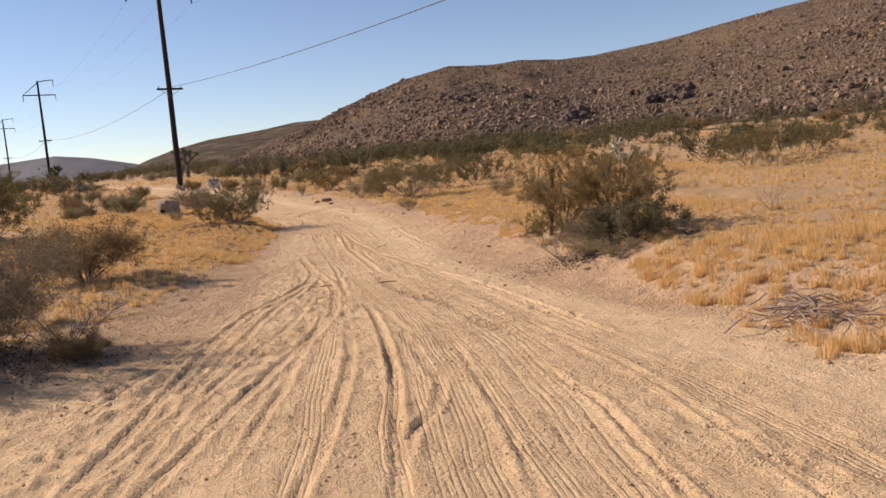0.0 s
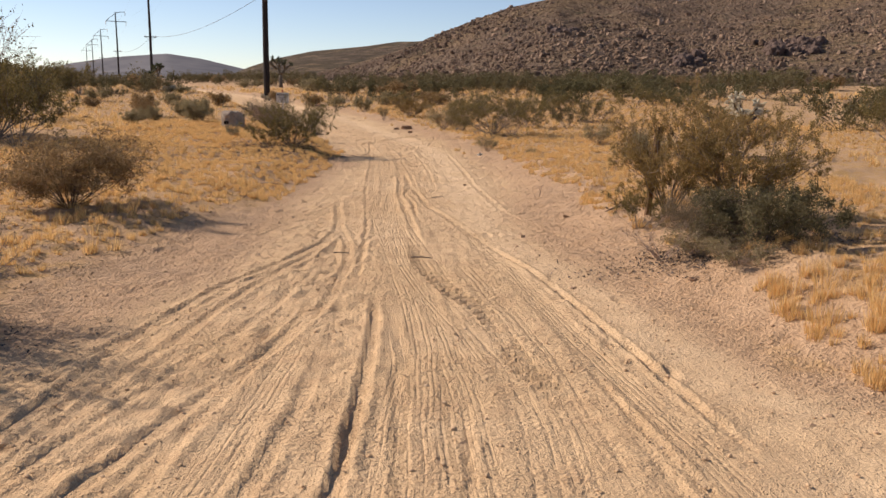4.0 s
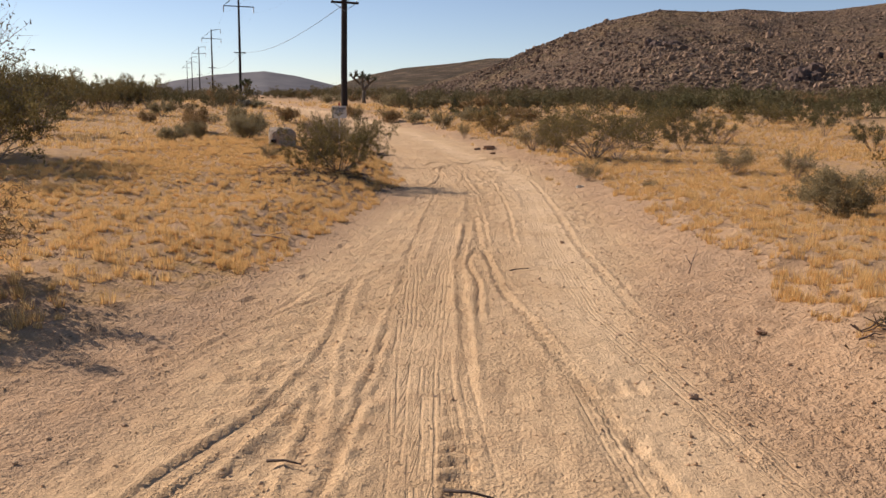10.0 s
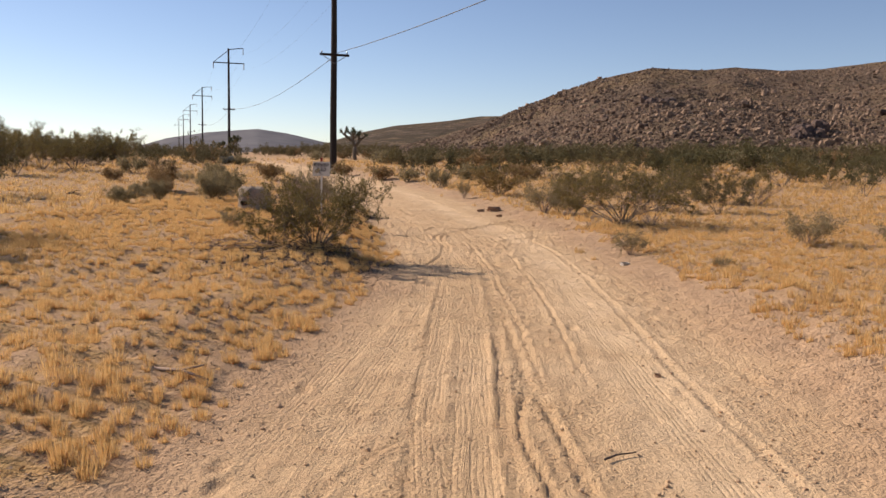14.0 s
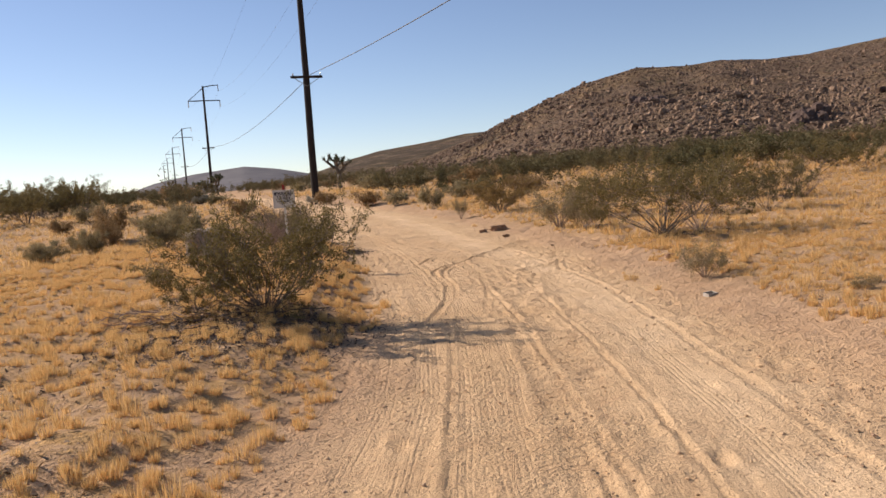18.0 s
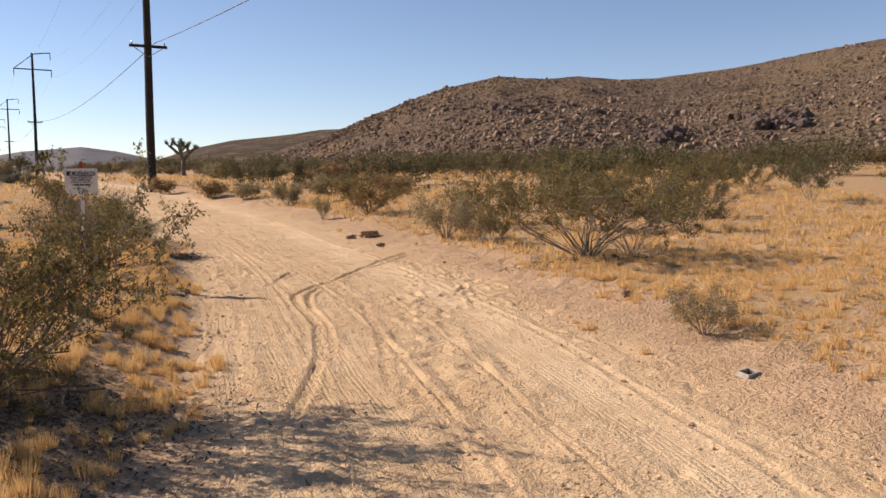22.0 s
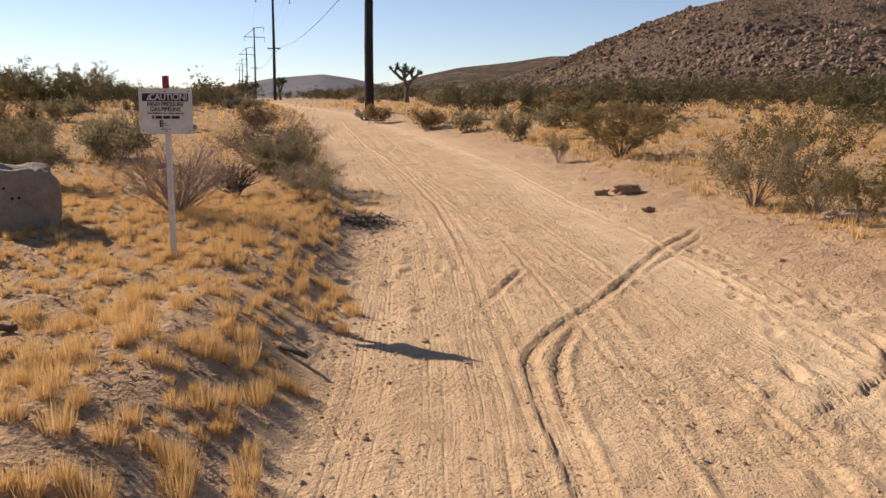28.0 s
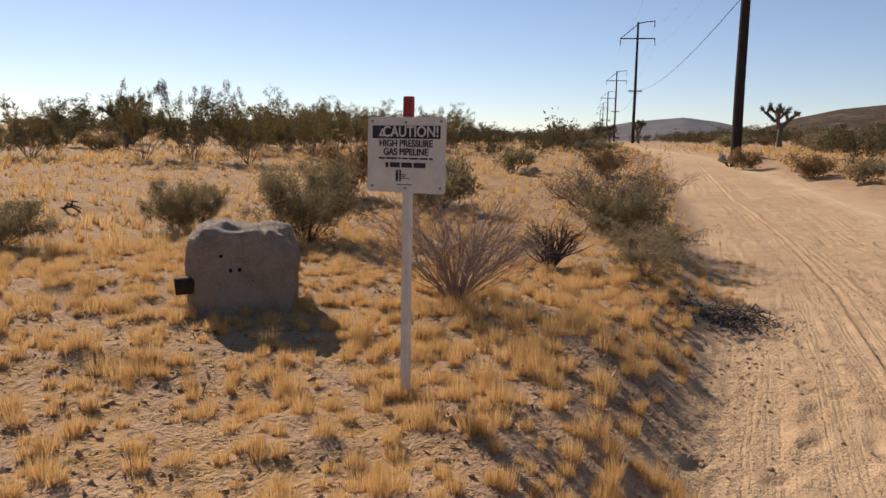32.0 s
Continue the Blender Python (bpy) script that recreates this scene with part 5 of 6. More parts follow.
pole_line()


# ---- joshua trees ----
def rosette(rng, at_, d, size, count):
    g = Geo()
    d = Vector(d).normalized()
    a = rng.uniform(0, math.tau, count)
    el = rng.uniform(-0.5, 1.45, count)
    e1 = np.array(d.orthogonal().normalized())
    e2 = np.cross(np.array(d), e1)
    way = (np.cos(a)[:, None] * e1 + np.sin(a)[:, None] * e2) * np.cos(el)[:, None] + np.array(d) * np.sin(el)[:, None]
    root = np.array(at_) + np.array(d) * (rng.uniform(-0.5, 0.1, count) * size)[:, None]
    side = np.cross(way, rng.normal(size=(count, 3)))
    side /= np.linalg.norm(side, axis=1)[:, None]
    ln = size * rng.uniform(0.7, 1.15, count)[:, None]
    g.add_many(np.stack([root - side * size * 0.05, root + side * size * 0.05, root + way * ln], 1), [[0, 1, 2]])
    return g


def joshua_tree(x, y, h, seed, forks=3, leaf=0.4, label="dark many-armed joshua tree with spiky leaf clusters", slim=1.0):
    rng = np.random.default_rng(seed)
    root = thing("joshua_tree", at(x, y, 0.1), label, "joshua tree", "joshua trees")
    wood = Geo()
    tips = []

    def limb(p, d, length, r, depth):
        pts, q = [p], Vector(p)
        d = Vector(d)
        for _ in range(3):
            d = (d + Vector(rng.normal(0, 0.12, 3)) + Vector((0, 0, 0.14))).normalized()
            q = q + d * length / 3
            pts.append(q.copy())
        wood.tube(pts, [r, r * 0.95, r * 0.9, r * 0.85], 8)
        if depth == 0:
            tips.append((q, d))
            return
        base = rng.uniform(0, math.tau)
        arms = 3 if depth == forks else 2
        for k in range(arms):
            w = base + math.tau * k / arms + rng.normal(0, 0.3)
            e = (d * 0.75 + Vector((math.cos(w), math.sin(w), 0.1)) * rng.uniform(0.5, 0.95) * slim).normalized()
            limb(q - d * 0.04, e, length * rng.uniform(0.55, 0.85), r * 0.8, depth - 1)

    limb(Vector((0, 0, 0)), (rng.normal(0, 0.06), rng.normal(0, 0.06), 1), h * 0.36, 0.05 * h, forks)
    part("trunk", wood, M_JOSHUA, root, "shaggy brown trunk and arms", True)
    for q, d in tips:
        part("rosette", rosette(rng, q, d, leaf, 120), M_YUCCA, root)
    return root


joshua_tree(-20.6, 103.2, 4.7, 6, 3, 0.36, slim=1.2)
joshua_tree(-35.3, 51.9, 2.5, 9, 3, 0.27, "slim joshua tree among the creosote", 0.9)
joshua_tree(-52, 150, 4.2, 14, 3, 0.5)
joshua_tree(-38, 108, 2.4, 19, 2, 0.4)


# ---- cholla ----
def cholla(x, y, h, w, seed, label, name="cholla", tall=False):
    rng = np.random.default_rng(seed)
    root = thing(name, at(x, y, 0.03), label, "cactus", "cholla")
    trunk, joints = Geo(), Geo()

    def joint(p, d, r, length):
        pts = [p + d * length * s for s in (0, 0.15, 0.5, 0.85, 1)]
        joints.tube(pts, [r * 0.5, r * 0.9, r, r * 0.85, r * 0.35], 4)
        m = 4
        a, s = rng.uniform(0, math.tau, m), rng.uniform(0.05, 1, m)
        o = np.array(d.orthogonal().normalized())
        e2 = np.cross(np.array(d), o)
        way = np.cos(a)[:, None] * o + np.sin(a)[:, None] * e2
        base = np.array(p) + np.array(d) * (s * length)[:, None] + way * r * 0.8
        side = np.cross(way, np.array(d)) * r * 0.12
        joints.add_many(np.stack([base - side, base + side, base + way * r * 1.0], 1), [[0, 1, 2]])

    if tall:
        fork = Vector((-0.05 * h, 0, 0.34 * h))
        trunk.tube([Vector((0, 0, 0)), Vector((0.03 * h, 0, 0.17 * h)), fork], [0.05 * h, 0.042 * h, 0.036 * h], 7)
    for k in range(max(3, int(w / h * 7))):
        a = math.tau * k / max(3, int(w / h * 7)) + rng.normal(0, 0.3)
        p = Vector((math.cos(a) * w * 0.08, math.sin(a) * w * 0.08, 0))
        d = Vector((math.cos(a) * w * 0.5, math.sin(a) * w * 0.5, h * rng.uniform(0.6, 1.1))).normalized()
        length = h * rng.uniform(0.35, 0.6)
        if tall:
            p = fork * rng.uniform(0.6, 1.0)
            d = Vector((math.cos(a) * 0.75, math.sin(a) * 0.75, rng.uniform(0.25, 1.3))).normalized()
        trunk.tube([p, p + d * length * 0.5 + Vector(rng.normal(0, 0.02, 3)), p + d * length], [0.035 * h, 0.03 * h, 0.025 * h], 6)
        heads = [p + d * length * s for s in ((0.75, 1.0) if tall else (0.6, 0.8, 1.0))]
        for q in heads:
            for _ in range(7):
                e = (d * 0.6 + Vector(rng.normal(0, 0.6, 3)) + Vector((0, 0, 0.35))).normalized()
                joint(q, e, 0.019 * h + 0.012, h * rng.uniform(0.09, 0.16))
                q2 = q + e * h * 0.12
                for _ in range(2):
                    f = (e + Vector(rng.normal(0, 0.6, 3))).normalized()
                    joint(q2, f, 0.017 * h + 0.011, h * rng.uniform(0.07, 0.12))
    part("trunk", trunk, M_DARK_STEM, root, "dark woody trunk")
    part("joint_crown", joints, M_CHOLLA, root, "pale spiny joints")
    return root


cholla(11.0, 35.3, 1.66, 1.7, 3, "tall pale cholla cactus with spiny joints on a dark trunk", tall=True)
cholla(-14.2, 67.2, 0.9, 1.3, 5, "low pale cholla cactus near the utility pole")
cholla(-23.2, 71.4, 1.0, 1.3, 6, "low pale cholla cactus on the flat")
cholla(-15.8, 52.5, 0.45, 0.7, 7, "small pale cholla cactus in dry grass")


# ---- pipeline sign ----
def lettering(words, size, depth=0.0015):
    c = bpy.data.curves.new("lettering", "FONT")
    c.body, c.size, c.extrude, c.align_x, c.align_y = words, size, depth, "CENTER", "CENTER"
    c.offset = size * 0.012
    tmp = bpy.data.objects.new("lettering", c)
    me = bpy.data.meshes.new_from_object(tmp)
    bpy.data.objects.remove(tmp)
    return me


def caution_sign():
    W, H = 0.445, 0.365
    base = at(-6.28, 34.35, 0.28, 6)
    root = thing("pipeline_sign", base, "white caution sign for a gas pipeline on a slim white post", "sign")
    up = 0.25
    g = box(0.045, 0.032, 1.50, (0, 0.02, 0.75), 0.006)
    part("post", g, M_WHITE, root, "slim white post")
    part("post_cap", box(0.047, 0.034, 0.27, (0, 0.02, 1.635), 0.006), M_RED, root, "faded red post top")
    part("cap_slot", box(0.009, 0.004, 0.02, (-0.008, 0.001, 1.66)), M_LITTER, root)
    z0 = up + 1.055
    bm = bmesh.new()
    pts = []
    r = 0.018
    for cx, cz, a0 in ((W / 2 - r, H - r, 0), (-W / 2 + r, H - r, 90), (-W / 2 + r, r, 180), (W / 2 - r, r, 270)):
        pts += [(cx + r * math.cos(radians(a0 + k * 22.5)), cz + r * math.sin(radians(a0 + k * 22.5))) for k in range(5)]
    face = bm.faces.new([bm.verts.new((x, 0.0, z0 + z)) for x, z in pts])
    ext = bmesh.ops.extrude_face_region(bm, geom=[face])
    bmesh.ops.translate(bm, verts=[v for v in ext["geom"] if isinstance(v, bmesh.types.BMVert)], vec=(0, -0.004, 0))
    bmesh.ops.recalc_face_normals(bm, faces=bm.faces)
    plate = part("plate", bm, M_WHITE, root, "white metal plate with rounded corners")
    f = -0.0055

    def bar(name, sx, sz, x, z, material=M_NAVY):
        return part(name, box(sx, 0.002, sz, (x, f, z0 + z)), material, plate)

    bar("header", W * 0.87, 0.062, 0, H - 0.072)

    def words(text, size, x, z, material, wide=1.0, front=f):
        ob = new("lettering", lettering(text, size))
        ob.data.materials.append(material)
        ob.parent = plate
        ob.matrix_basis = pose(x, front - 0.0012, z0 + z, 90, 0, 0) @ Matrix.Diagonal((wide, 1, 1, 1))

    words("CAUTION!", 0.072, 0.028, H - 0.072, M_WHITE, 0.92, f - 0.001)
    words("HIGH PRESSURE", 0.047, 0, H - 0.128, M_NAVY, 0.92)
    words("GAS PIPELINE", 0.047, 0, H - 0.169, M_NAVY, 0.92)
    tri = bmesh.new()
    tri.faces.new([tri.verts.new((x, f - 0.002, z0 + z)) for x, z in ((-0.156, H - 0.093), (-0.112, H - 0.093), (-0.134, H - 0.052))])
    part("warning_triangle", tri, M_WHITE, plate)
    part("triangle_mark", box(0.005, 0.001, 0.018, (-0.134, f - 0.003, z0 + H - 0.078)), M_NAVY, plate)
    x = -0.155
    for wd in (0.036, 0.062, 0.012, 0.03, 0.05, 0.044, 0.02):
        bar("print_bar", wd, 0.009, x + wd / 2, H - 0.199)
        x += wd + 0.009
    x = -0.115
    for wd in (0.016, 0.056, 0.06, 0.066):
        bar("print_bar", wd, 0.024, x + wd / 2, H - 0.231)
        x += wd + 0.01
    bar("emblem", 0.03, 0.055, -0.04, H - 0.283)
    part("emblem_stroke", box(0.005, 0.001, 0.05, (-0.036, f - 0.002, z0 + H - 0.283)), M_WHITE, plate).rotation_euler = (0, 0, 0)
    for k, wd in enumerate((0.025, 0.02, 0.042)):
        bar("print_bar", wd, 0.003, -0.02 + wd / 2, H - 0.278 - 0.009 * k)
    bar("print_bar", 0.085, 0.004, -0.005, H - 0.326)
    for sx, sz in ((-0.195, 0.028), (0.195, 0.028), (-0.195, H - 0.02), (0.195, H - 0.02), (0, H - 0.026), (0, 0.022)):
        g = Geo()
        g.tube([(sx, f + 0.002, z0 + sz), (sx, f - 0.003, z0 + sz)], [0.007, 0.005], 10)
        part("bolt", g, M_METAL, plate)
    return root


caution_sign()


# ---- boulder with a pipe ----
def pipe_boulder():
    rng = np.random.default_rng(77)
    bm = stone(rng, 0.84, 0.8, 0.68, 5, 0.10, 0.46)
    for v in bm.verts:
        p = v.co
        n1 = noise.fractal(Vector(p) * 4 + Vector((3, 1, 7)), 1.0, 2.0, 5)
        v.co += Vector(v.normal) * (0.04 * n1 + 0.022 * noise.fractal(Vector(p) * 13, 1.0, 2.0, 4))
        if v.co.z > 0.42:
            v.co.z = 0.42 + (v.co.z - 0.42) * 0.5
        # a crack runs over the top and down one face
        d = abs(p.x - 0.16 - 0.05 * math.sin(p.z * 9) + 0.12 * p.y)
        v.co -= Vector(v.normal) * 0.03 * math.exp(-((d / 0.022) ** 2)) * (p.z > 0.32)
    root = thing("boulder", at(-8.34, 35.1, 0.08, 50), "grey weathered boulder with a pipe stub in its side", "boulder")
    for v in bm.verts:
        v.co.x *= 0.9
        v.co.y *= 0.9
        v.co.z *= 1.28
    part("rock", bm, M_GREY_ROCK, root, "grey granite block", True)
    g = Geo()
    g.tube([(-0.2, -0.16, 0.29), (-0.46, -0.19, 0.275)], [0.062, 0.062], 20, False)
    g.tube([(-0.46, -0.19, 0.275), (-0.22, -0.162, 0.289)], [0.052, 0.052], 20, False)
    pipe = part("pipe", g, M_RUST, root, "short rusty pipe stub", True)
    # black disc painted as the darkness inside the pipe
    g = Geo()
    g.tube([(-0.40, -0.182, 0.279), (-0.405, -0.1825, 0.279)], [0.054, 0.054], 20)
    part("pipe_shade_disc", g, M_HOLE_SHADE, pipe)
    # drill holes are small black lumps, their inner shade given as colour
    for x, z, r in ((-0.09, 0.43, 0.011), (-0.03, 0.435, 0.01), (-0.15, 0.53, 0.009)):
        bm = stone(rng, r * 2.4, 0.02, r * 2.4, 2, 0.3)
        bmesh.ops.translate(bm, verts=bm.verts, vec=(x, -0.34, z - 0.04))
        part("drill_hole_shade", bm, M_HOLE_SHADE, root)


pipe_boulder()


# ---- small things on the ground ----
def loose_stone(x, y, sx, sy, sz, seed, label, material=M_BROWN_ROCK, rz=0, name="stone"):
    ob = part(name, stone(np.random.default_rng(seed), sx, sy, sz, 4, 0.55, 0.55), material, None, label, False)
    ob.matrix_basis = at(x, y, sz * 0.15, rz)
    return tagged(ob, category="stone", group="loose stones")


loose_stone(-2.3, 43.6, 0.42, 0.24, 0.17, 1, "flat dark brown rock slab at the road edge", rz=10)
loose_stone(-2.75, 43.4, 0.22, 0.16, 0.1, 21, "dark brown stone beside a rock slab")
loose_stone(-2.0, 41.5, 0.17, 0.1, 0.08, 22, "dark brown stone on the sand", rz=40)
loose_stone(-0.85, 37.3, 0.06, 0.05, 0.04, 23, "small pale stone on the sand", M_PEBBLE)
loose_stone(0.88, 31.8, 0.13, 0.1, 0.08, 3, "dark brown stone in dry grass")
loose_stone(-3.82, 29.2, 0.09, 0.07, 0.05, 4, "small dark stone at the road edge")
loose_stone(2.25, 12.1, 0.07, 0.05, 0.04, 5, "small brown stone on the bank")
loose_stone(1.6, 16.35, 0.07, 0.06, 0.04, 6, "small brown stone on the bank")
loose_stone(0.86, 15.0, 0.05, 0.04, 0.03, 7, "small pale stone on the sand", M_PEBBLE)
loose_stone(0.17, 20.8, 0.05, 0.04, 0.03, 8, "small brown stone on the sand")
loose_stone(0.25, 39.3, 0.34, 0.22, 0.17, 12, "grey stone beside the shrubs", M_GREY_ROCK)


def stick(name, pts, radii, material, label, category="stick", x=0.0, y=0.0, rz=0.0, lift=0.0):
    g = Geo()
    for path, r in zip(pts, radii):
        g.tube(path, np.linspace(r, r * 0.45, len(path)), 7)
    ob = part(name, g, material, None, label, True)
    ob.matrix_basis = at(x, y, -lift, rz)
    return tagged(ob, category=category, group="")


stick("stick", [[(-0.09, 0, 0.015), (0, 0.01, 0.02), (0.09, -0.01, 0.015)]], [0.009], M_DARK_STEM, "short dark stick on the sand", x=-1.36, y=13.65)
stick("stick", [[(-0.12, 0, 0.02), (0, 0.015, 0.025), (0.12, 0.0, 0.02)]], [0.01], M_DARK_STEM, "short dark stick on the sand", x=-0.42, y=13.45, rz=-10)
stick("bark_chunk", [[(-0.16, 0.05, 0.03), (0, 0, 0.045), (0.17, -0.06, 0.03)]], [0.03], M_DARK_STEM, "dark piece of bark at the road edge", "bark", x=-4.65, y=32.8, rz=-15)
stick("stick", [[(-0.3, 0, 0.03), (0, 0.03, 0.05), (0.32, -0.02, 0.03)], [(0, 0.03, 0.05), (0.16, 0.12, 0.09)]], [0.018, 0.012], M_TWIG, "pale dead twig in dry grass", x=-3.6, y=19.9, rz=-20)
stick("stick", [[(-0.12, 0, 0.02), (0.0, 0.02, 0.02), (0.13, -0.01, 0.02)]], [0.008], M_DARK_STEM, "thin dark twig on the sand", x=-0.35, y=18.8, rz=40)
stick("twig", [[(0, 0, 0), (0.03, 0.02, 0.14), (0.07, 0.02, 0.26)], [(0.02, 0.01, 0.1), (-0.05, 0.03, 0.2)]], [0.008, 0.006], M_TWIG, "thin bare twig standing on the bank", x=1.46, y=18.7)


def gnarled(limbs, seed):
    """Knobbly limbs with broken stubs. limbs: (points, thickness)."""
    rng = np.random.default_rng(seed)
    out = []
    for pts, r in limbs:
        g = Geo()
        pts = np.array(pts, float)
        steps = np.linspace(0, len(pts) - 1, 4 * (len(pts) - 1) + 1)
        fine = np.stack([np.interp(steps, range(len(pts)), pts[:, k]) for k in range(3)], 1) + rng.normal(0, 0.009, (len(steps), 3))
        fine[0] = pts[0]
        g.tube([tuple(p) for p in fine], np.linspace(r, r * 0.45, len(fine)), 7)
        for p in fine[1::2]:
            d = rng.normal(0, 1, 3)
            d[2] = abs(d[2]) * 0.8
            d *= rng.uniform(0.025, 0.07) / np.linalg.norm(d)
            g.tube([tuple(p), tuple(p + d * 0.6), tuple(p + d + rng.normal(0, 0.008, 3))], [r * 0.42, r * 0.32, r * 0.18], 6)
        out.append(g)
    return out


limbs = [([(0.52, 0.02, 0.03), (0.34, 0.0, 0.06), (0.2, 0.0, 0.1), (0.06, 0.02, 0.17), (-0.14, 0.04, 0.22), (-0.32, 0.04, 0.16), (-0.54, 0.06, 0.09)], 0.036),
         ([(0.2, 0.0, 0.09), (0.06, -0.05, 0.11), (-0.2, -0.08, 0.12), (-0.4, -0.12, 0.04)], 0.025),
         ([(-0.14, 0.04, 0.21), (-0.2, -0.02, 0.16), (-0.26, -0.06, 0.12)], 0.016),
         ([(0.24, -0.02, 0.08), (0.06, -0.2, 0.07), (-0.1, -0.34, 0.04), (-0.24, -0.42, 0.02)], 0.024),
         ([(-0.18, -0.38, 0.03), (-0.28, -0.32, 0.1), (-0.36, -0.26, 0.15)], 0.013),
         ([(-0.02, -0.28, 0.05), (-0.12, -0.24, 0.1), (-0.18, -0.2, 0.11)], 0.011)]
branch = thing("fallen_branch", at(-6.42, 31.92, 0, 20), "gnarled dark fallen branch lying in dry grass", "branch")
for g in gnarled([([(x_ * 0.9, y_, z_ * 0.72) for x_, y_, z_ in pts], q * 0.6) for pts, q in limbs], 12):
    part("limb", g, M_BRANCH, branch, smooth=True)
stick("fallen_branch", [[(-0.3, 0, 0.05), (0, 0.05, 0.12), (0.32, 0, 0.05)], [(-0.2, 0.05, 0.08), (0, 0, 0.16), (0.25, 0.05, 0.1)], [(0.0, 0.04, 0.1), (0.12, 0, 0.2), (0.3, -0.03, 0.2)]], [0.025, 0.02, 0.015], M_DARK_STEM, "small dark dead branch on the flat", "branch", x=-15.0, y=37.6)


def dead_brush(x, y, seed, label, w=1.1, count=34, material=M_TWIG):
    rng = np.random.default_rng(seed)
    root = thing("dead_brush", at(x, y, 0.02), label, "dead brush")
    for _ in range(count):
        c = rng.normal(0, w * 0.22, 2)
        a = rng.uniform(0, math.tau)
        ln = min(rng.uniform(0.2, 0.6) * w, 0.5)
        z = abs(rng.normal(0.03, 0.05)) + 0.015
        pts = [(c[0] + math.cos(a + 0.3 * s) * ln * (s - 0.5), c[1] + math.sin(a + 0.3 * s) * ln * (s - 0.5), z + rng.normal(0, 0.02) + 0.08 * s * rng.random()) for s in (0, 0.33, 0.66, 1)]
        g = Geo()
        g.tube(pts, [0.008, 0.007, 0.006, 0.003], 4)
        part("branch", g, material, root)
    return root


dead_brush(3.25, 8.2, 4, "pile of grey dead branches on the bank", 1.2, 80)
dead_brush(-6.0, 39.2, 6, "flat dark dead brush at the road edge", 0.6, 40, M_DARK_STEM)
dead_brush(2.4, 15.9, 9, "dark dead twigs on the bank", 0.5, 24, M_DARK_STEM)

dead_brush(-4.8, 27.5, 15, "fallen dark twigs under a creosote bush", 1.7, 46, M_DARK_STEM)
dead_brush(-5.7, 26.9, 16, "scattered pale twigs beside a creosote bush", 1.6, 26)


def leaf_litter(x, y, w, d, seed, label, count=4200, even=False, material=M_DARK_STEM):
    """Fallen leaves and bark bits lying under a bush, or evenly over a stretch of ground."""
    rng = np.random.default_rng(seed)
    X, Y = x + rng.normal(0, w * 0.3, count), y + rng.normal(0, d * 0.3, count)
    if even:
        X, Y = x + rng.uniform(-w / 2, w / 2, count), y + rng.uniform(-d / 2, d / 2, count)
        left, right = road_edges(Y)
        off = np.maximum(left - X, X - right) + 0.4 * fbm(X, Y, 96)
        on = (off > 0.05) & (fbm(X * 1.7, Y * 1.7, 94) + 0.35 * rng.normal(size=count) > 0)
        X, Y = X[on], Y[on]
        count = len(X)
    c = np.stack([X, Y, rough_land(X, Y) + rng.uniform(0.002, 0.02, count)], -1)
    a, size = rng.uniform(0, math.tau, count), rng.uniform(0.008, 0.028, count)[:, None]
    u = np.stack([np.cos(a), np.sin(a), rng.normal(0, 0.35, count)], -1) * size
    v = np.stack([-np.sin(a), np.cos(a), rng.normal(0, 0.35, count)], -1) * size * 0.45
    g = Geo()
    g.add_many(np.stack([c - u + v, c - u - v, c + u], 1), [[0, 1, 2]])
    return tagged(new("leaf_litter", g.mesh("leaf_litter", material)), label, "litter", kind="stuff")


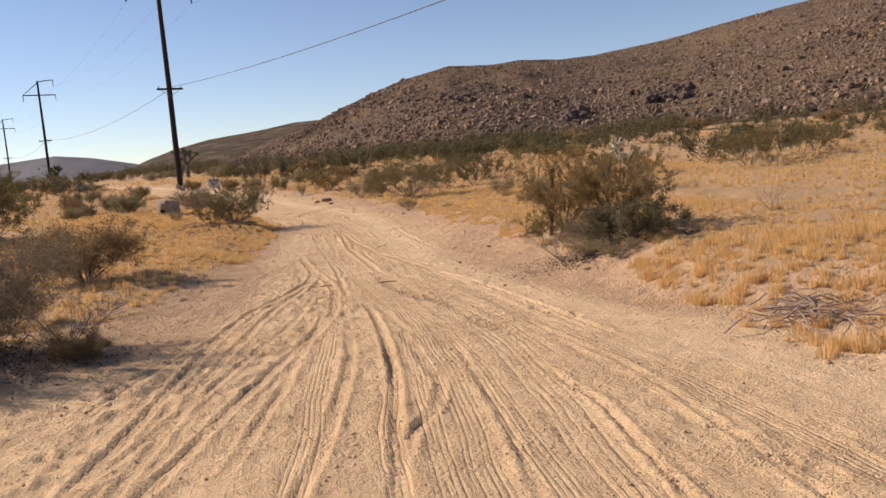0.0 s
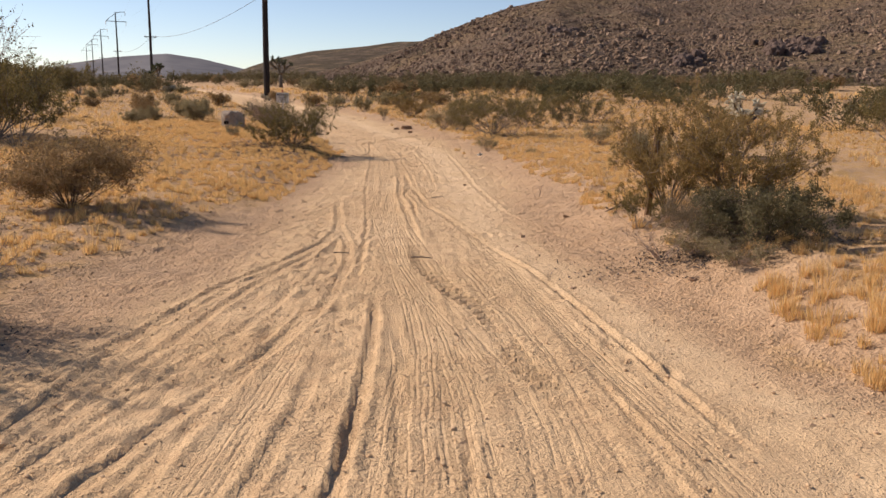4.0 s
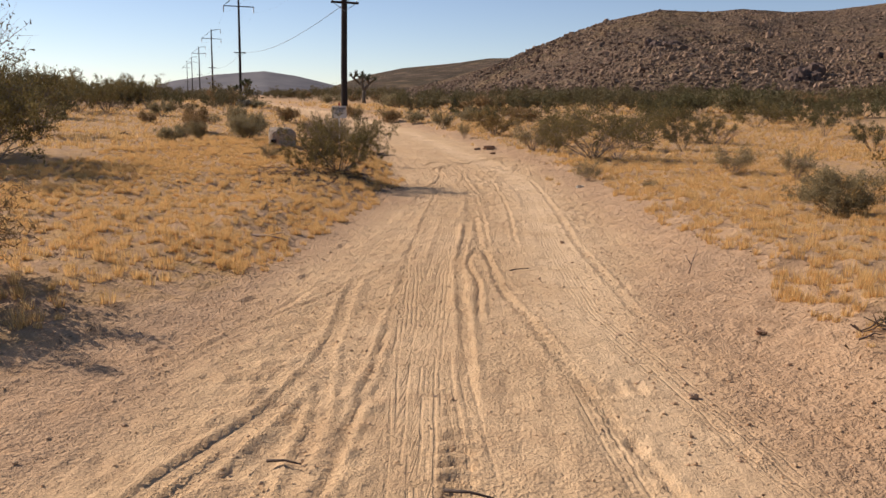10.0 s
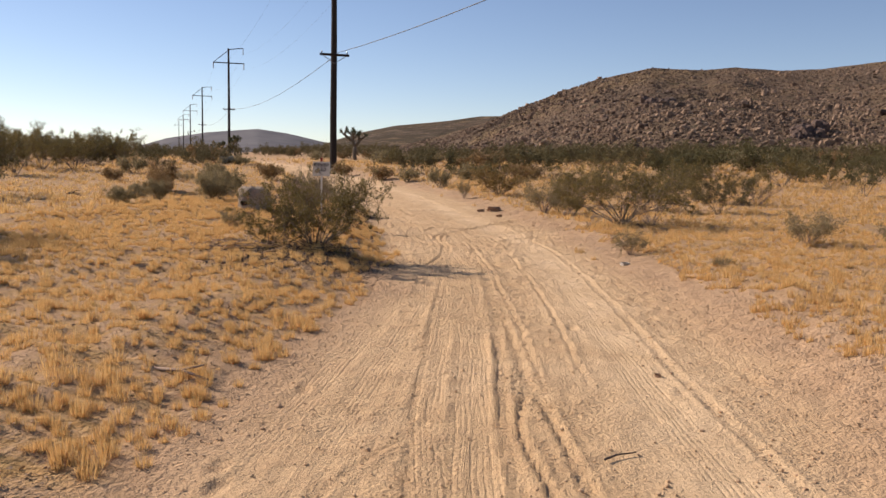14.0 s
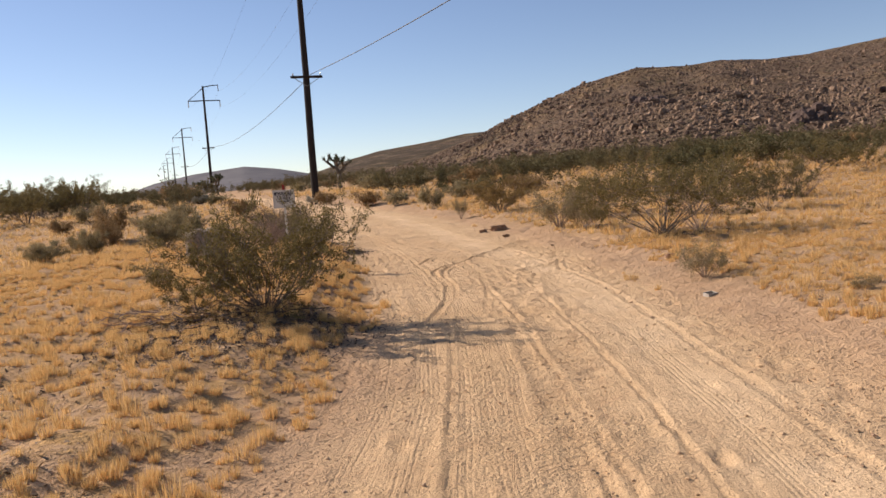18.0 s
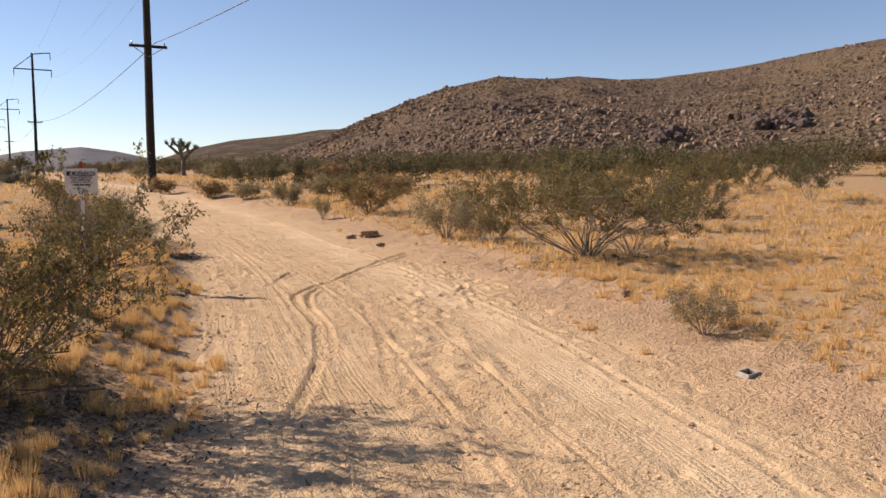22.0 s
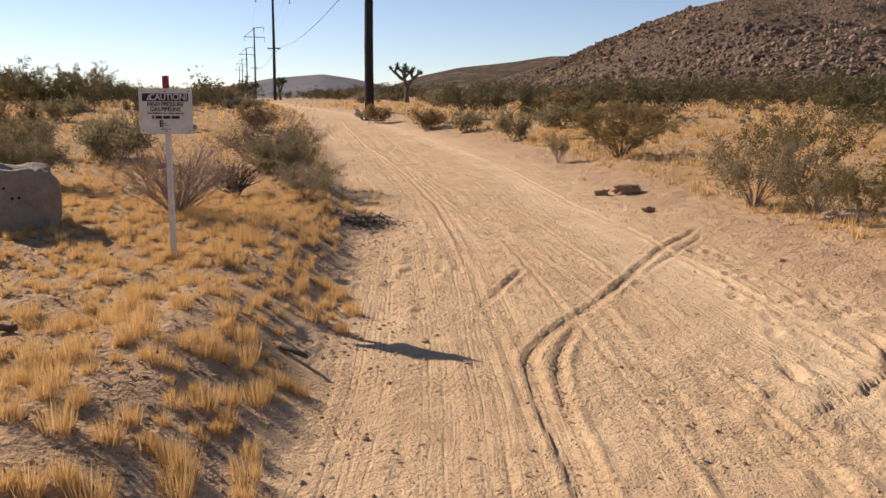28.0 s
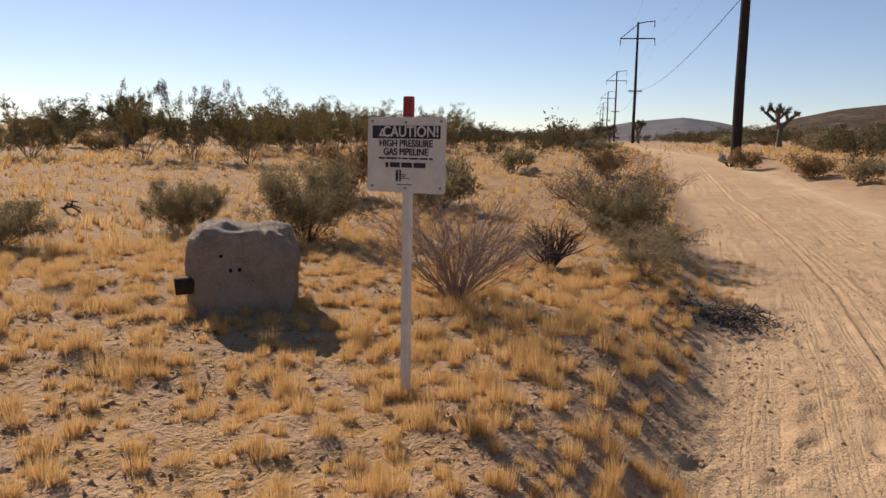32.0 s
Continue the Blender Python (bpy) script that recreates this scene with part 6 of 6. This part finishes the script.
# next two: litter, kept dark to stand in for the bush's shade too
leaf_litter(-4.75, 27.5, 2.6, 1.9, 3, "dark fallen leaves and bark under a creosote bush, deepening its shade", 7000)
leaf_litter(-4.7, 26.1, 2.2, 2.2, 7, "dark fallen leaves and bark in front of a creosote bush, darkening the ground as its shade", 7000)
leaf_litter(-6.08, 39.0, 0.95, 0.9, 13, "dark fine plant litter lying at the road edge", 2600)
leaf_litter(-7.0, 34.0, 8.5, 10.0, 8, "brown broken plant litter between grass tufts", 30000, True, M_PLANT_LITTER)
leaf_litter(-6.0, 23.0, 8.0, 11.0, 9, "brown broken plant litter on the flat", 26000, True, M_PLANT_LITTER)
leaf_litter(3.0, 18.0, 7.0, 22.0, 10, "brown broken plant litter on the bank", 9000, True, M_PLANT_LITTER)
leaf_litter(-6.0, 12.0, 6.0, 12.0, 11, "brown broken plant litter beside the thicket", 12000, True, M_PLANT_LITTER)
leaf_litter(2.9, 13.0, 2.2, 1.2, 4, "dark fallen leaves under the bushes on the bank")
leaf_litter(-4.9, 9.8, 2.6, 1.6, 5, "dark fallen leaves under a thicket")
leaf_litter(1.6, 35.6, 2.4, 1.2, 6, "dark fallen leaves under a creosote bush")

# wooden stake standing in the creosote
stake = part("wooden_stake", box(0.066, 0.062, 1.35, (0, 0, 0.6), 0.006), M_STAKE, None, "weathered brown wooden stake leaning in a creosote bush")
stake.matrix_basis = at(2.52, 15.2, 0.1, 15) @ pose(0, 0, 0, 1, 4, 0)
tagged(stake, category="stake")

# crushed pale carton on the sand
carton = thing("crushed_carton", at(0.73, 28.3, 0.01, 25) @ pose(0, 0, 0, 6, -5, 0) @ Matrix.Diagonal((0.8, 0.8, 0.8, 1)), "crushed pale open carton lying on the sand", "litter")
part("tray", box(0.17, 0.13, 0.006, (0, 0, 0.006)), M_DARK_STEM, carton, "dark inside bottom")
for sx, sy, w_, d_, lean in ((-0.085, 0, 0.012, 0.13, 8), (0.085, 0, 0.012, 0.13, -14), (0, -0.065, 0.17, 0.012, 0), (0, 0.065, 0.17, 0.012, 0)):
    wall = part("side_flap", box(w_, d_, 0.055, (0, 0, 0.028), 0.003), M_LITTER, carton)
    wall.matrix_basis = pose(sx, sy, 0.006, 0 if w_ < 0.1 else 9, lean, 0)
